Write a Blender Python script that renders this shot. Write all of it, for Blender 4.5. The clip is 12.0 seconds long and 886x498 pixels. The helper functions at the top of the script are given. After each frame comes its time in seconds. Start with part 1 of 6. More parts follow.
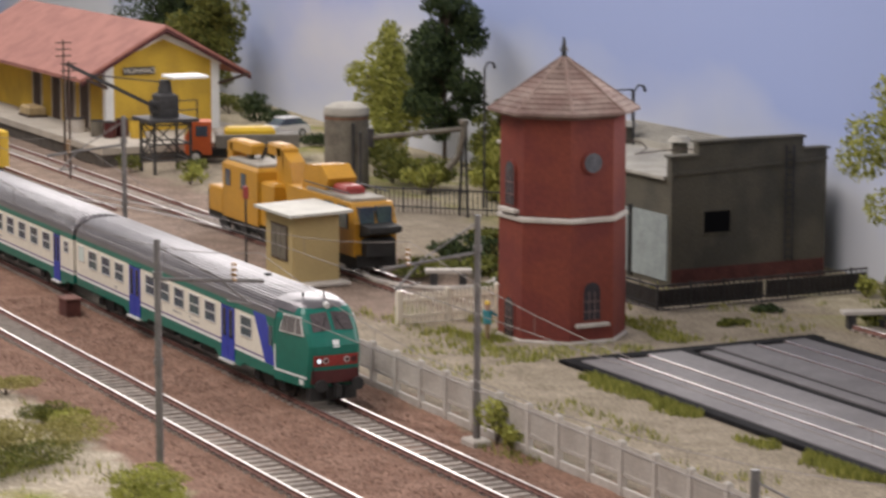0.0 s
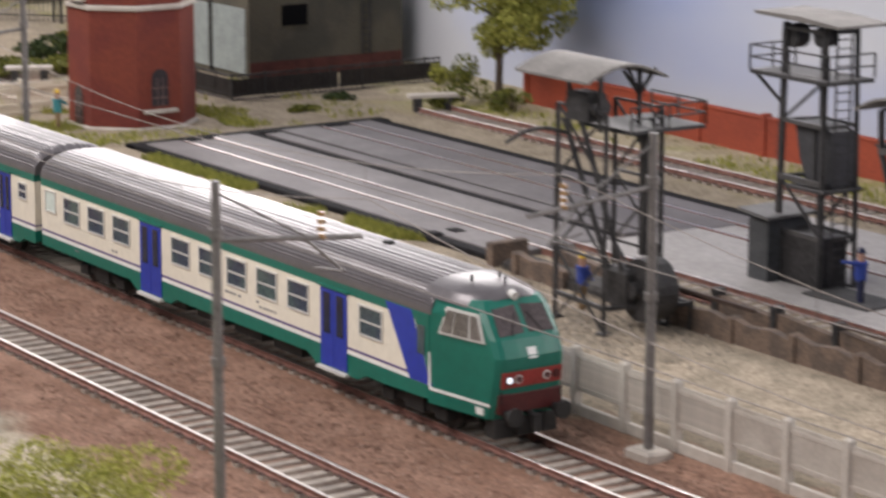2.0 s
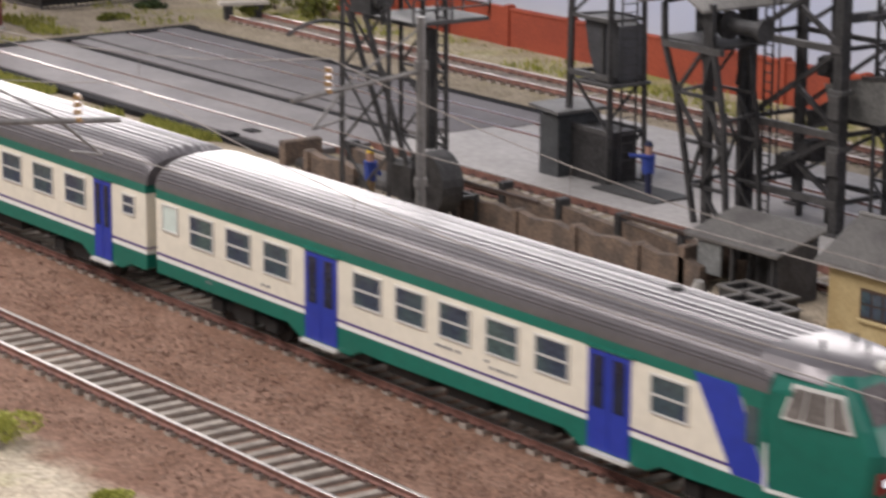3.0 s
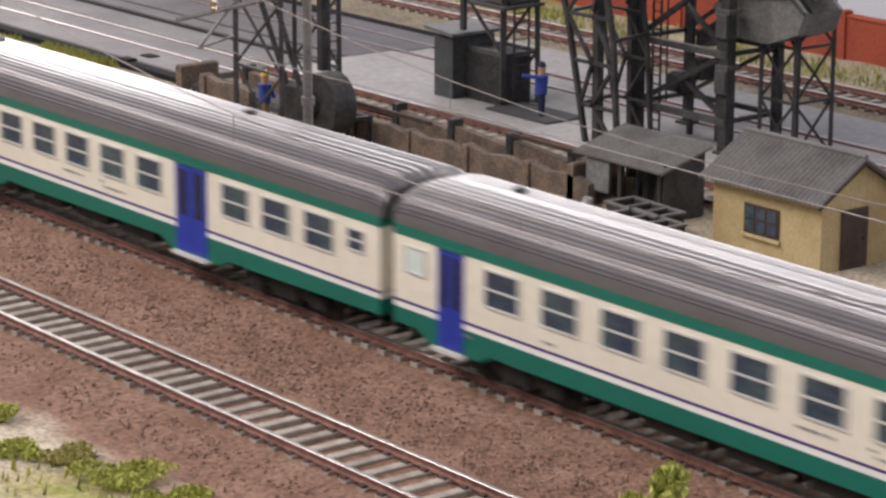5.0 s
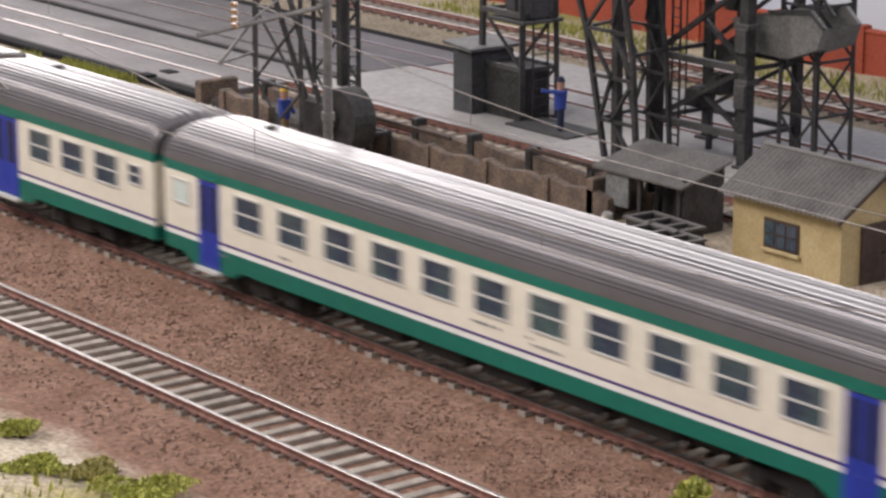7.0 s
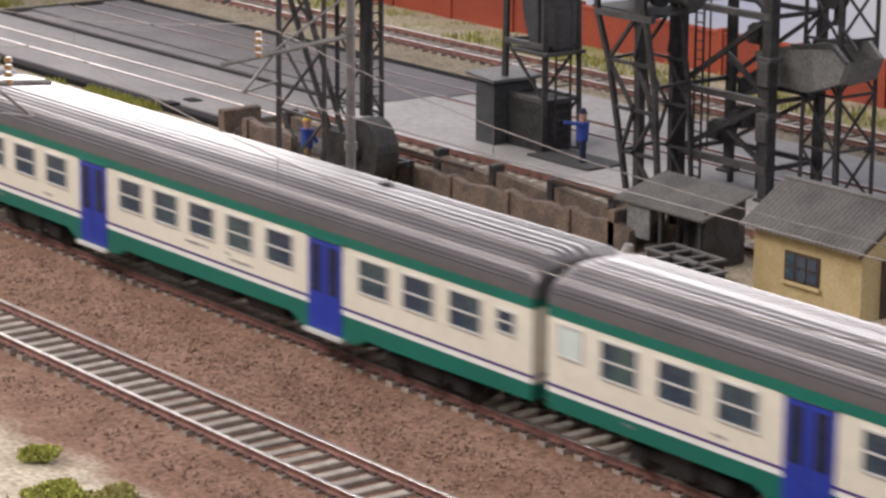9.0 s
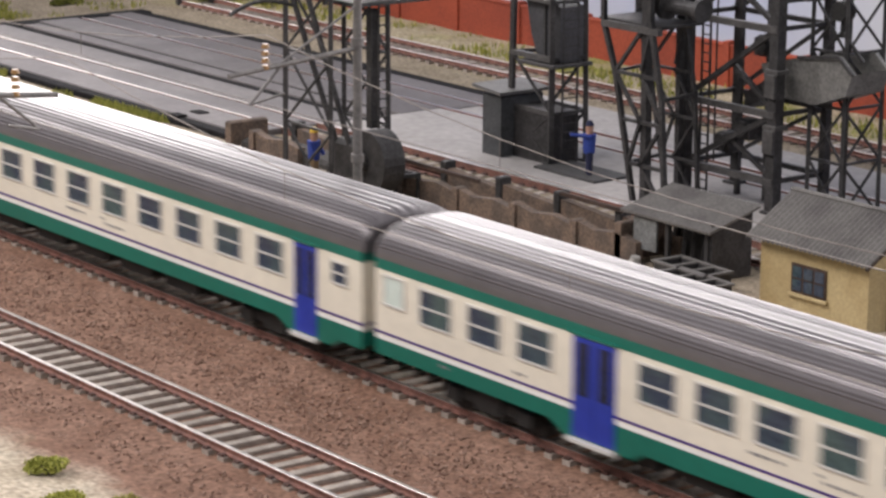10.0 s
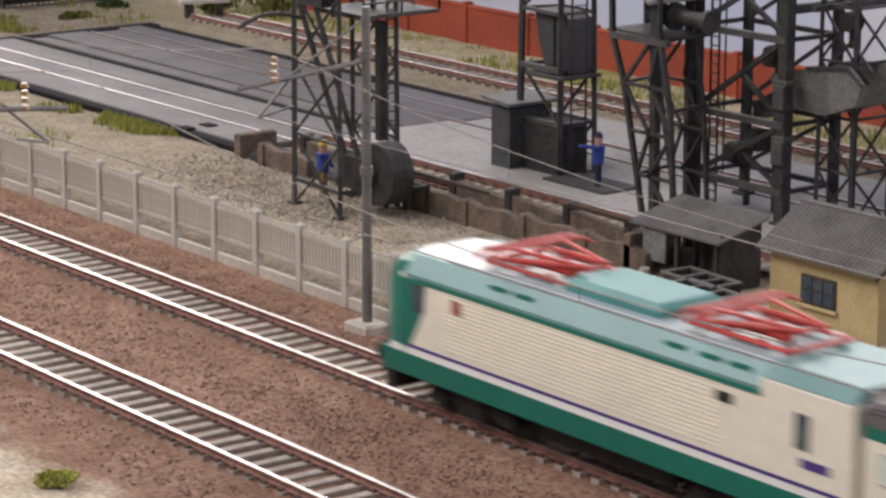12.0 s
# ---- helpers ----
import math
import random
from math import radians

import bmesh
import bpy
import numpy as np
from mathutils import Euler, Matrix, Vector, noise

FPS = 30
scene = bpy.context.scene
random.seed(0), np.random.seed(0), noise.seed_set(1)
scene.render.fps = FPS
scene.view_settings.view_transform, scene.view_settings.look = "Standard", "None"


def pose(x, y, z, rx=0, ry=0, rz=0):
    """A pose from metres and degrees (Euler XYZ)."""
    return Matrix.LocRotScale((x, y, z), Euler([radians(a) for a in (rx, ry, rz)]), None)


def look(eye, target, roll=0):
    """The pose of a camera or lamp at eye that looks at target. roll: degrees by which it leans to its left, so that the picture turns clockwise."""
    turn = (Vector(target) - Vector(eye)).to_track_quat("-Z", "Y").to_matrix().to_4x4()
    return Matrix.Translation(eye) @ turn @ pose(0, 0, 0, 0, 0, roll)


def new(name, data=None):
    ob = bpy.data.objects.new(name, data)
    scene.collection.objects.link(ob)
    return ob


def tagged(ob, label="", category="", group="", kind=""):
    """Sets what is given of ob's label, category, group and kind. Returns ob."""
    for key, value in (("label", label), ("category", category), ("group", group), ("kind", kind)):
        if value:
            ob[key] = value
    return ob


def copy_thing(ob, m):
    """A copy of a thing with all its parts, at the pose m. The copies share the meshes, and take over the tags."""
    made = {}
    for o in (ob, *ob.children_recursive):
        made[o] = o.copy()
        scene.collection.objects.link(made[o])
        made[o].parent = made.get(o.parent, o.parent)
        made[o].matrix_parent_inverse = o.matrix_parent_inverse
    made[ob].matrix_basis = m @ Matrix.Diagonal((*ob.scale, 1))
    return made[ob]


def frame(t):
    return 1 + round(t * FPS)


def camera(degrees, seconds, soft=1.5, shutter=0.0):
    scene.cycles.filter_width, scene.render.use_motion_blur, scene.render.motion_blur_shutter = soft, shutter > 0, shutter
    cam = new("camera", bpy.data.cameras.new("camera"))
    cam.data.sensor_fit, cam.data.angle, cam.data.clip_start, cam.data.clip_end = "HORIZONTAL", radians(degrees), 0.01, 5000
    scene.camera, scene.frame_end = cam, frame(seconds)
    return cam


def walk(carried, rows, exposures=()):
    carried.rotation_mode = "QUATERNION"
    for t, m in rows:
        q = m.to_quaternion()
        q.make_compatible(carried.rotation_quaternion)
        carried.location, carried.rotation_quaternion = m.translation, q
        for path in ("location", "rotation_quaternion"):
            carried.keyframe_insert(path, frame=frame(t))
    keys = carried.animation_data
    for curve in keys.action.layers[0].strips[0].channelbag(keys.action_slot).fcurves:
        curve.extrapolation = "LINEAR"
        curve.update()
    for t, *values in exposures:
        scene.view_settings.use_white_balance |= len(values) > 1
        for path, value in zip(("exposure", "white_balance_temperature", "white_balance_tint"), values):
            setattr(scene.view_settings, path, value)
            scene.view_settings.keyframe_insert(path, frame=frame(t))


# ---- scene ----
MM = 0.001  # the layout is a 1:87 model; plan numbers below are millimetres, rail top at z = 0

cam = camera(18.9, 12.0, soft=2.7, shutter=0.5)


def heading(t, x, y, z, yaw, down, roll):
    a, p = radians(yaw), radians(down)
    eye = Vector((x, y, z)) * MM
    way = Vector((-math.cos(a) * math.cos(p), math.sin(a) * math.cos(p), -math.sin(p)))
    return (t, look(eye, eye + way, roll))


walk(cam, [
    heading(0, 220.5, -466.9, 247.0, 26.75, 8.95, 0.11),
    heading(0.5, 236.4, -464.5, 242.8, 28.11, 9.67, 0.06),
    heading(1, 252.8, -458.8, 235.3, 29.92, 10.47, 0.02),
    heading(1.5, 264.4, -450.1, 227.5, 31.86, 11.27, 0.02),
    heading(2, 276.8, -435.4, 217.5, 33.72, 12.05, 0.10),
    heading(2.5, 285.3, -420.4, 210.0, 35.17, 12.80, 0.21),
    heading(3, 292.4, -411.5, 203.2, 36.63, 13.45, 0.25),
    heading(3.5, 302.8, -402.9, 198.4, 37.28, 13.94, 0.30),
    heading(5.5, 305.2, -408.6, 199.3, 38.37, 14.85, 0.12),
    heading(6, 305.3, -408.8, 199.4, 38.19, 14.75, 0.10),
    heading(6.5, 305.2, -408.7, 199.4, 38.04, 14.63, 0.05),
    heading(7, 305.3, -408.8, 199.4, 37.91, 14.47, -0.00),
    heading(9, 306.9, -410.3, 199.9, 37.45, 13.82, 0.40),
    heading(9.5, 306.9, -410.3, 199.9, 37.38, 13.68, 0.40),
    heading(10, 306.9, -410.3, 199.9, 37.30, 13.56, 0.37),
    heading(10.5, 306.8, -410.3, 199.9, 37.27, 13.47, 0.31),
    heading(11, 306.8, -410.3, 199.9, 37.20, 13.39, 0.24),
    heading(11.5, 306.9, -410.3, 199.9, 37.14, 13.33, 0.16),
    heading(12, 307.0, -410.5, 199.9, 37.10, 13.30, 0.12),
], [(0.0, -0.27), (1.0, -0.16), (2.0, 0.04), (3.0, 0.12), (5.5, 0.15), (9.5, 0.16), (11.0, 0.04), (12.0, -0.06)])

# ---- room light ----
world = bpy.data.worlds.new("room_air")
world.use_nodes = True
world.node_tree.nodes["Background"].inputs[0].default_value = (0.80, 0.86, 1.0, 1)
world.node_tree.nodes["Background"].inputs[1].default_value = 0.34
scene.world = world
scene.view_settings.exposure = 0.0


def rect_light(name, x, y, z, sx, sy, watts, target):
    data = bpy.data.lights.new(name, "AREA")
    data.shape, data.size, data.size_y, data.energy, data.color = "RECTANGLE", sx, sy, watts, (1.0, 0.935, 0.92)
    ob = new(name, data)
    ob.matrix_world = look((x, y, z), target)
    return ob


rect_light("unseen_room_light", -1.02, -0.50, 0.92, 3.2, 0.20, 28.0, (-0.85, -0.08, 0))
# added low behind the backdrop, out of view, so rails and roofs shine
rect_light("unseen_room_light", -0.70, 0.57, 0.31, 2.8, 0.12, 13.0, (-0.70, -0.10, 0))
# unseen light added at the far end for glints along roof and rails
rect_light("far_glint_light", -2.9, 0.85, 0.85, 1.3, 0.45, 15.0, (-0.6, -0.05, 0))

# ---- materials ----
MATS = {}


def mat(name, color, rough=0.7, metal=0.0, vary=0.25, scale=120.0, fine=900.0, bump=0.15, second=None, spec=0.5, rand=0.0, coat=0.0, mix=(0.42, 0.62)):
    """Two-scale stained surface; scale and fine are noise frequencies per metre of the model."""
    if name in MATS:
        return MATS[name]
    m = bpy.data.materials.new(name)
    m.use_nodes = True
    nt = m.node_tree
    b = nt.nodes["Principled BSDF"]
    b.inputs["Roughness"].default_value, b.inputs["Metallic"].default_value = rough, metal
    b.inputs["Specular IOR Level"].default_value = spec
    b.inputs["Coat Weight"].default_value = coat
    co = nt.nodes.new("ShaderNodeTexCoord")
    n1, n2 = nt.nodes.new("ShaderNodeTexNoise"), nt.nodes.new("ShaderNodeTexNoise")
    n1.inputs["Scale"].default_value, n2.inputs["Scale"].default_value = scale, fine
    n1.inputs["Detail"].default_value, n2.inputs["Detail"].default_value = 5, 3
    for n in (n1, n2):
        nt.links.new(co.outputs["Object"], n.inputs["Vector"])
    ramp = nt.nodes.new("ShaderNodeMapRange")
    ramp.inputs[1].default_value, ramp.inputs[2].default_value = mix
    nt.links.new(n1.outputs[0], ramp.inputs[0])
    a = nt.nodes.new("ShaderNodeMix")
    a.data_type = "RGBA"
    c = Vector(color)
    second = Vector(second) if second else c * (1 - vary)
    a.inputs[6].default_value, a.inputs[7].default_value = (*c, 1), (*second, 1)
    nt.links.new(ramp.outputs[0], a.inputs[0])
    f = nt.nodes.new("ShaderNodeMapRange")
    f.inputs[1].default_value, f.inputs[2].default_value = 0.3, 0.7
    f.inputs[3].default_value, f.inputs[4].default_value = 1 - vary, 1 + vary * 0.7
    nt.links.new(n2.outputs[0], f.inputs[0])
    g = nt.nodes.new("ShaderNodeVectorMath")
    g.operation = "SCALE"
    nt.links.new(a.outputs[2], g.inputs[0])
    nt.links.new(f.outputs[0], g.inputs["Scale"])
    out = g.outputs[0]
    if rand:
        info, r = nt.nodes.new("ShaderNodeObjectInfo"), nt.nodes.new("ShaderNodeMapRange")
        r.inputs[3].default_value, r.inputs[4].default_value = 1 - rand, 1 + rand
        nt.links.new(info.outputs["Random"], r.inputs[0])
        h = nt.nodes.new("ShaderNodeVectorMath")
        h.operation = "SCALE"
        nt.links.new(out, h.inputs[0])
        nt.links.new(r.outputs[0], h.inputs["Scale"])
        out = h.outputs[0]
    nt.links.new(out, b.inputs["Base Color"])
    if bump:
        bp = nt.nodes.new("ShaderNodeBump")
        bp.inputs["Strength"].default_value, bp.inputs["Distance"].default_value = bump, 0.0008
        nt.links.new(n2.outputs[0], bp.inputs["Height"])
        nt.links.new(bp.outputs[0], b.inputs["Normal"])
    MATS[name] = m
    return m


def island_mat(name, dark, light, rough=0.85, spec=0.3):
    """Colour that differs from piece to piece inside one joined mesh."""
    m = bpy.data.materials.new(name)
    m.use_nodes = True
    nt = m.node_tree
    b = nt.nodes["Principled BSDF"]
    b.inputs["Roughness"].default_value, b.inputs["Specular IOR Level"].default_value = rough, spec
    geo, a = nt.nodes.new("ShaderNodeNewGeometry"), nt.nodes.new("ShaderNodeMix")
    a.data_type = "RGBA"
    a.inputs[6].default_value, a.inputs[7].default_value = (*dark, 1), (*light, 1)
    nt.links.new(geo.outputs["Random Per Island"], a.inputs[0])
    nt.links.new(a.outputs[2], b.inputs["Base Color"])
    MATS[name] = m
    return m


CREAM = mat("cream_paint", (0.78, 0.72, 0.60), 0.42, vary=0.06, scale=30, fine=300, bump=0.02)
GREEN = mat("green_paint", (0.006, 0.146, 0.104), 0.38, vary=0.10, scale=30, fine=300, bump=0.02)
BLUE = mat("blue_paint", (0.022, 0.045, 0.36), 0.38, vary=0.12, scale=30, fine=300, bump=0.02)
PURPLE = mat("purple_line_paint", (0.075, 0.04, 0.20), 0.45, vary=0.08, bump=0.0)
WHITE = mat("white_paint", (0.80, 0.79, 0.76), 0.45, vary=0.06, bump=0.02)
ROOF = mat("grey_roof_paint", (0.165, 0.15, 0.155), 0.33, 0.40, vary=0.10, scale=40, fine=500, bump=0.03)
BLACK = mat("black_underframe", (0.018, 0.017, 0.016), 0.7, vary=0.4, scale=200)
GLASS = mat("coach_glass", (0.04, 0.055, 0.085), 0.12, vary=0.35, scale=60, bump=0.0, second=(0.075, 0.115, 0.11), spec=0.6)
FROST = mat("frosted_pane", (0.62, 0.70, 0.64), 0.3, vary=0.08, bump=0.0)
FRAME = mat("window_frame_metal", (0.62, 0.60, 0.56), 0.4, vary=0.08, bump=0.0)
RED = mat("red_paint", (0.30, 0.035, 0.03), 0.45, vary=0.2, bump=0.02)
# dark red, lowered further to hold the shade on the buffer beam
DARKRED = mat("dark_red_with_shade", (0.07, 0.009, 0.009), 0.45, vary=0.2, bump=0.02)
RAILTOP = mat("polished_rail", (0.80, 0.75, 0.71), 0.38, 1.0, vary=0.1, bump=0.0)
RUST = mat("rusty_rail", (0.235, 0.11, 0.085), 0.75, vary=0.35, scale=300)
SLEEPER = mat("weathered_sleeper", (0.40, 0.345, 0.295), 0.85, vary=0.25, scale=250, rand=0.18)
CLIP = mat("rusty_clip", (0.085, 0.04, 0.03), 0.8, vary=0.3)
CONCRETE = mat("pale_concrete", (0.50, 0.455, 0.40), 0.85, vary=0.14, scale=80, second=(0.42, 0.37, 0.32), rand=0.05)
MAST = mat("grey_mast_metal", (0.20, 0.185, 0.175), 0.5, 0.3, vary=0.2, scale=200)
BRICKRED = mat("painted_red_masonry", (0.185, 0.036, 0.019), 0.75, vary=0.16, scale=45, fine=500, second=(0.15, 0.026, 0.018))
TILE = mat("brown_roof_tile", (0.185, 0.115, 0.095), 0.85, vary=0.25, scale=90, second=(0.25, 0.18, 0.15), rand=0.15)
SLAB = mat("dark_slab", (0.135, 0.122, 0.122), 0.66, vary=0.14, scale=25, fine=350, bump=0.1, second=(0.175, 0.16, 0.158), spec=0.4)
TAR = mat("black_tar", (0.014, 0.013, 0.014), 0.9, vary=0.4, scale=140, spec=0.15)
APRON = mat("apron_concrete", (0.40, 0.375, 0.36), 0.8, vary=0.14, scale=20, fine=300, second=(0.32, 0.30, 0.285))
WALLRED = mat("red_brick_wall", (0.33, 0.062, 0.028), 0.85, vary=0.18, scale=40, fine=700, second=(0.26, 0.048, 0.024))
STEEL = mat("sooty_steel", (0.048, 0.045, 0.045), 0.6, 0.1, vary=0.45, scale=160)
GALV = mat("corrugated_grey", (0.145, 0.135, 0.125), 0.7, vary=0.22, scale=70, second=(0.105, 0.095, 0.09))
YELLOWWALL = mat("yellow_plaster", (0.46, 0.36, 0.19), 0.85, vary=0.14, scale=60, second=(0.36, 0.265, 0.125))
DARKWOOD = mat("dark_wood", (0.06, 0.035, 0.025), 0.75, vary=0.3)
OCHRE = mat("yellow_stucco", (0.62, 0.40, 0.045), 0.85, vary=0.12, scale=40, second=(0.50, 0.32, 0.04))
REDROOF = mat("red_tile_roof", (0.35, 0.15, 0.115), 0.85, vary=0.16, scale=60, second=(0.28, 0.115, 0.09))
GREYWALL = mat("grey_green_plaster", (0.115, 0.102, 0.074), 0.9, vary=0.25, scale=35, second=(0.075, 0.069, 0.053))
PALEROOF = mat("pale_flat_roof", (0.42, 0.39, 0.33), 0.85, vary=0.2, scale=60)
PALEDOOR = mat("pale_blue_grey", (0.33, 0.37, 0.36), 0.7, vary=0.15)
ORANGE = mat("machine_orange", (0.50, 0.245, 0.02), 0.42, vary=0.14, scale=60, bump=0.02)
BOOTH = mat("tan_wall", (0.40, 0.30, 0.135), 0.8, vary=0.1, scale=60)
CYAN = mat("pale_green_paint", (0.15, 0.28, 0.27), 0.42, vary=0.12, scale=60, bump=0.02)
PANTO = mat("pantograph_red", (0.50, 0.035, 0.022), 0.4, vary=0.15, bump=0.0)
WIRE = mat("wire_metal", (0.22, 0.19, 0.17), 0.5, 0.4, vary=0.2, bump=0.0)
TANKMAT = mat("tank_grey", (0.185, 0.165, 0.125), 0.65, vary=0.3, scale=90, second=(0.13, 0.11, 0.085))
BARK = mat("bark", (0.085, 0.06, 0.042), 0.9, vary=0.4, scale=300)
COALWALL = mat("old_bunker_masonry", (0.165, 0.115, 0.085), 0.9, vary=0.4, scale=150, second=(0.10, 0.075, 0.06))
LAMPGLOW = bpy.data.materials.new("lit_headlamp")
LAMPGLOW.use_nodes = True
LAMPGLOW.node_tree.nodes["Principled BSDF"].inputs["Emission Color"].default_value = (0.85, 0.9, 1, 1)
LAMPGLOW.node_tree.nodes["Principled BSDF"].inputs["Emission Strength"].default_value = 1.0


# ---- mesh helpers (millimetres) ----
class Solid:
    """Collects vertices and faces of one mesh."""

    def __init__(self):
        self.v, self.f, self.m = [], [], []

    def add(self, verts, faces, mi=0):
        n = len(self.v)
        self.v += [tuple(p) for p in verts]
        self.f += [tuple(n + i for i in f) for f in faces]
        self.m += [mi] * len(faces)
        return self

    def box(self, x0, x1, y0, y1, z0, z1, c=0.0, mi=0):
        """A box with its upper edges chamfered by c."""
        if c <= 0:
            p = [(x0, y0, z0), (x1, y0, z0), (x1, y1, z0), (x0, y1, z0), (x0, y0, z1), (x1, y0, z1), (x1, y1, z1), (x0, y1, z1)]
            return self.add(p, [(3, 2, 1, 0), (4, 5, 6, 7), (0, 1, 5, 4), (1, 2, 6, 5), (2, 3, 7, 6), (3, 0, 4, 7)], mi)
        p = [(x0, y0, z0), (x1, y0, z0), (x1, y1, z0), (x0, y1, z0), (x0, y0, z1 - c), (x1, y0, z1 - c), (x1, y1, z1 - c), (x0, y1, z1 - c),
             (x0 + c, y0 + c, z1), (x1 - c, y0 + c, z1), (x1 - c, y1 - c, z1), (x0 + c, y1 - c, z1)]
        return self.add(p, [(3, 2, 1, 0), (0, 1, 5, 4), (1, 2, 6, 5), (2, 3, 7, 6), (3, 0, 4, 7),
                            (4, 5, 9, 8), (5, 6, 10, 9), (6, 7, 11, 10), (7, 4, 8, 11), (8, 9, 10, 11)], mi)

    def tube(self, a, b, r, r2=None, seg=8, mi=0, turn=0.0):
        """A round or few-sided bar from a to b, with closed ends."""
        a, b = Vector(a), Vector(b)
        r2 = r if r2 is None else r2
        q = (b - a).to_track_quat("Z", "Y") if (b - a).length > 1e-9 else Euler((0, 0, 0)).to_quaternion()
        p = []
        for c, rr in ((a, r), (b, r2)):
            for i in range(seg):
                w = 2 * math.pi * i / seg + turn
                p.append(c + q @ Vector((rr * math.cos(w), rr * math.sin(w), 0)))
        fs = [(i, (i + 1) % seg, seg + (i + 1) % seg, seg + i) for i in range(seg)]
        fs += [tuple(range(seg - 1, -1, -1)), tuple(range(seg, 2 * seg))]
        return self.add(p, fs, mi)

    def path(self, pts, r, seg=6, mi=0):
        """One bent round rod through the points."""
        pts = [Vector(q) for q in pts]
        rings = []
        for i, q in enumerate(pts):
            d = (pts[min(i + 1, len(pts) - 1)] - pts[max(i - 1, 0)]).normalized()
            side = d.cross(Vector((0.1, 0.2, 1))).normalized()
            up = side.cross(d)
            rings.append([q + side * r * math.cos(2 * math.pi * k / seg) + up * r * math.sin(2 * math.pi * k / seg) for k in range(seg)])
        return self.loft(rings, mi=mi)

    def bar(self, a, b, w, mi=0):
        """A square bar."""
        return self.tube(a, b, w * 0.7071, seg=4, mi=mi, turn=math.pi / 4)

    def prism(self, poly, axis, lo, hi, mi=0):
        """An outline in the plane across axis, swept from lo to hi."""
        def place(u, v, s):
            return {"x": (s, u, v), "y": (u, s, v), "z": (u, v, s)}[axis]
        n = len(poly)
        p = [place(u, v, lo) for u, v in poly] + [place(u, v, hi) for u, v in poly]
        fs = [(i, (i + 1) % n, n + (i + 1) % n, n + i) for i in range(n)] + [tuple(range(n - 1, -1, -1)), tuple(range(n, 2 * n))]
        return self.add(p, fs, mi)

    def loft(self, rings, close=True, mi=0, caps=True):
        n = len(rings[0])
        p = [q for r in rings for q in r]
        fs = []
        for k in range(len(rings) - 1):
            for i in range(n if close else n - 1):
                j = (i + 1) % n
                fs.append((k * n + i, k * n + j, (k + 1) * n + j, (k + 1) * n + i))
        if caps and close:
            fs += [tuple(range(n - 1, -1, -1)), tuple(range((len(rings) - 1) * n, len(rings) * n))]
        return self.add(p, fs, mi)

    def blob(self, c, r, squash=1.0, rough=0.2, rnd=random, mi=0):
        """A rough octahedral clump."""
        c = Vector(c)
        d = [(1, 0, 0), (-1, 0, 0), (0, 1, 0), (0, -1, 0), (0, 0, 1), (0, 0, -1)]
        e = Euler((rnd.random() * 6, rnd.random() * 6, rnd.random() * 6)).to_quaternion()
        p = []
        for q in d:
            w = e @ Vector(q) * r * (1 + rnd.uniform(-rough, rough))
            p.append(c + Vector((w.x, w.y, w.z * squash)))
        return self.add(p, [(0, 2, 4), (2, 1, 4), (1, 3, 4), (3, 0, 4), (2, 0, 5), (1, 2, 5), (3, 1, 5), (0, 3, 5)], mi)

    def leaf(self, c, s, rnd=random, mi=0):
        e = Euler((rnd.random() * 6, rnd.random() * 6, rnd.random() * 6)).to_quaternion()
        c = Vector(c)
        p = [c + e @ Vector(q) * s for q in ((-1, -0.5, 0), (1, -0.4, 0.15), (0.9, 0.5, 0), (-0.9, 0.45, 0.2))]
        return self.add(p, [(0, 1, 2, 3)], mi)

    def mesh(self, name, mats, smooth=False):
        me = bpy.data.meshes.new(name)
        me.from_pydata([(x * MM, y * MM, z * MM) for x, y, z in self.v], [], self.f)
        for m in (mats if isinstance(mats, (list, tuple)) else [mats]):
            me.materials.append(m)
        me.polygons.foreach_set("material_index", self.m)
        if len(self.f) < 20000:
            bm = bmesh.new()
            bm.from_mesh(me)
            bmesh.ops.recalc_face_normals(bm, faces=bm.faces)
            bm.to_mesh(me)
            bm.free()
        if smooth:
            me.polygons.foreach_set("use_smooth", [True] * len(me.polygons))
            me.set_sharp_from_angle(angle=radians(35))
        return me


def part(name, s, mats, parent=None, label="", at=None, smooth=False):
    """One mesh object under a thing or under a part; s is a Solid or a ready mesh."""
    ob = new(name, s.mesh(name, mats, smooth) if isinstance(s, Solid) else s)
    if parent:
        ob.parent = parent
    if at:
        ob.location = Vector(at) * MM
    if label:
        ob["label"] = label
    return ob


def thing(name, at, label, category, group="", kind="", rz=0.0):
    ob = new(name)
    ob.empty_display_size = 0.005
    ob.matrix_world = pose(at[0] * MM, at[1] * MM, at[2] * MM, 0, 0, rz)
    return tagged(ob, label, category, group, kind)


def mm_pose(x, y, z, rz=0.0):
    return pose(x * MM, y * MM, z * MM, 0, 0, rz)


def lump(x, y, s):
    return noise.noise(Vector((x / s, y / s, 0.3)))


# ---- ground ----
def ballast_level(y):
    """Height of the ground across the tracks."""
    if y < -135:
        return -1.0 - 0.0 * y
    if y < -95:
        return -4.5 + 3.5 * (-95 - y) / 40
    if y < 33:
        return -3.3 - 0.7 * min(1.0, max(0.0, (min(abs(y), abs(y + 66.5)) - 15) / 8))
    if y < 40:
        return -4.0 + 2.8 * (y - 33) / 7
    return -1.2


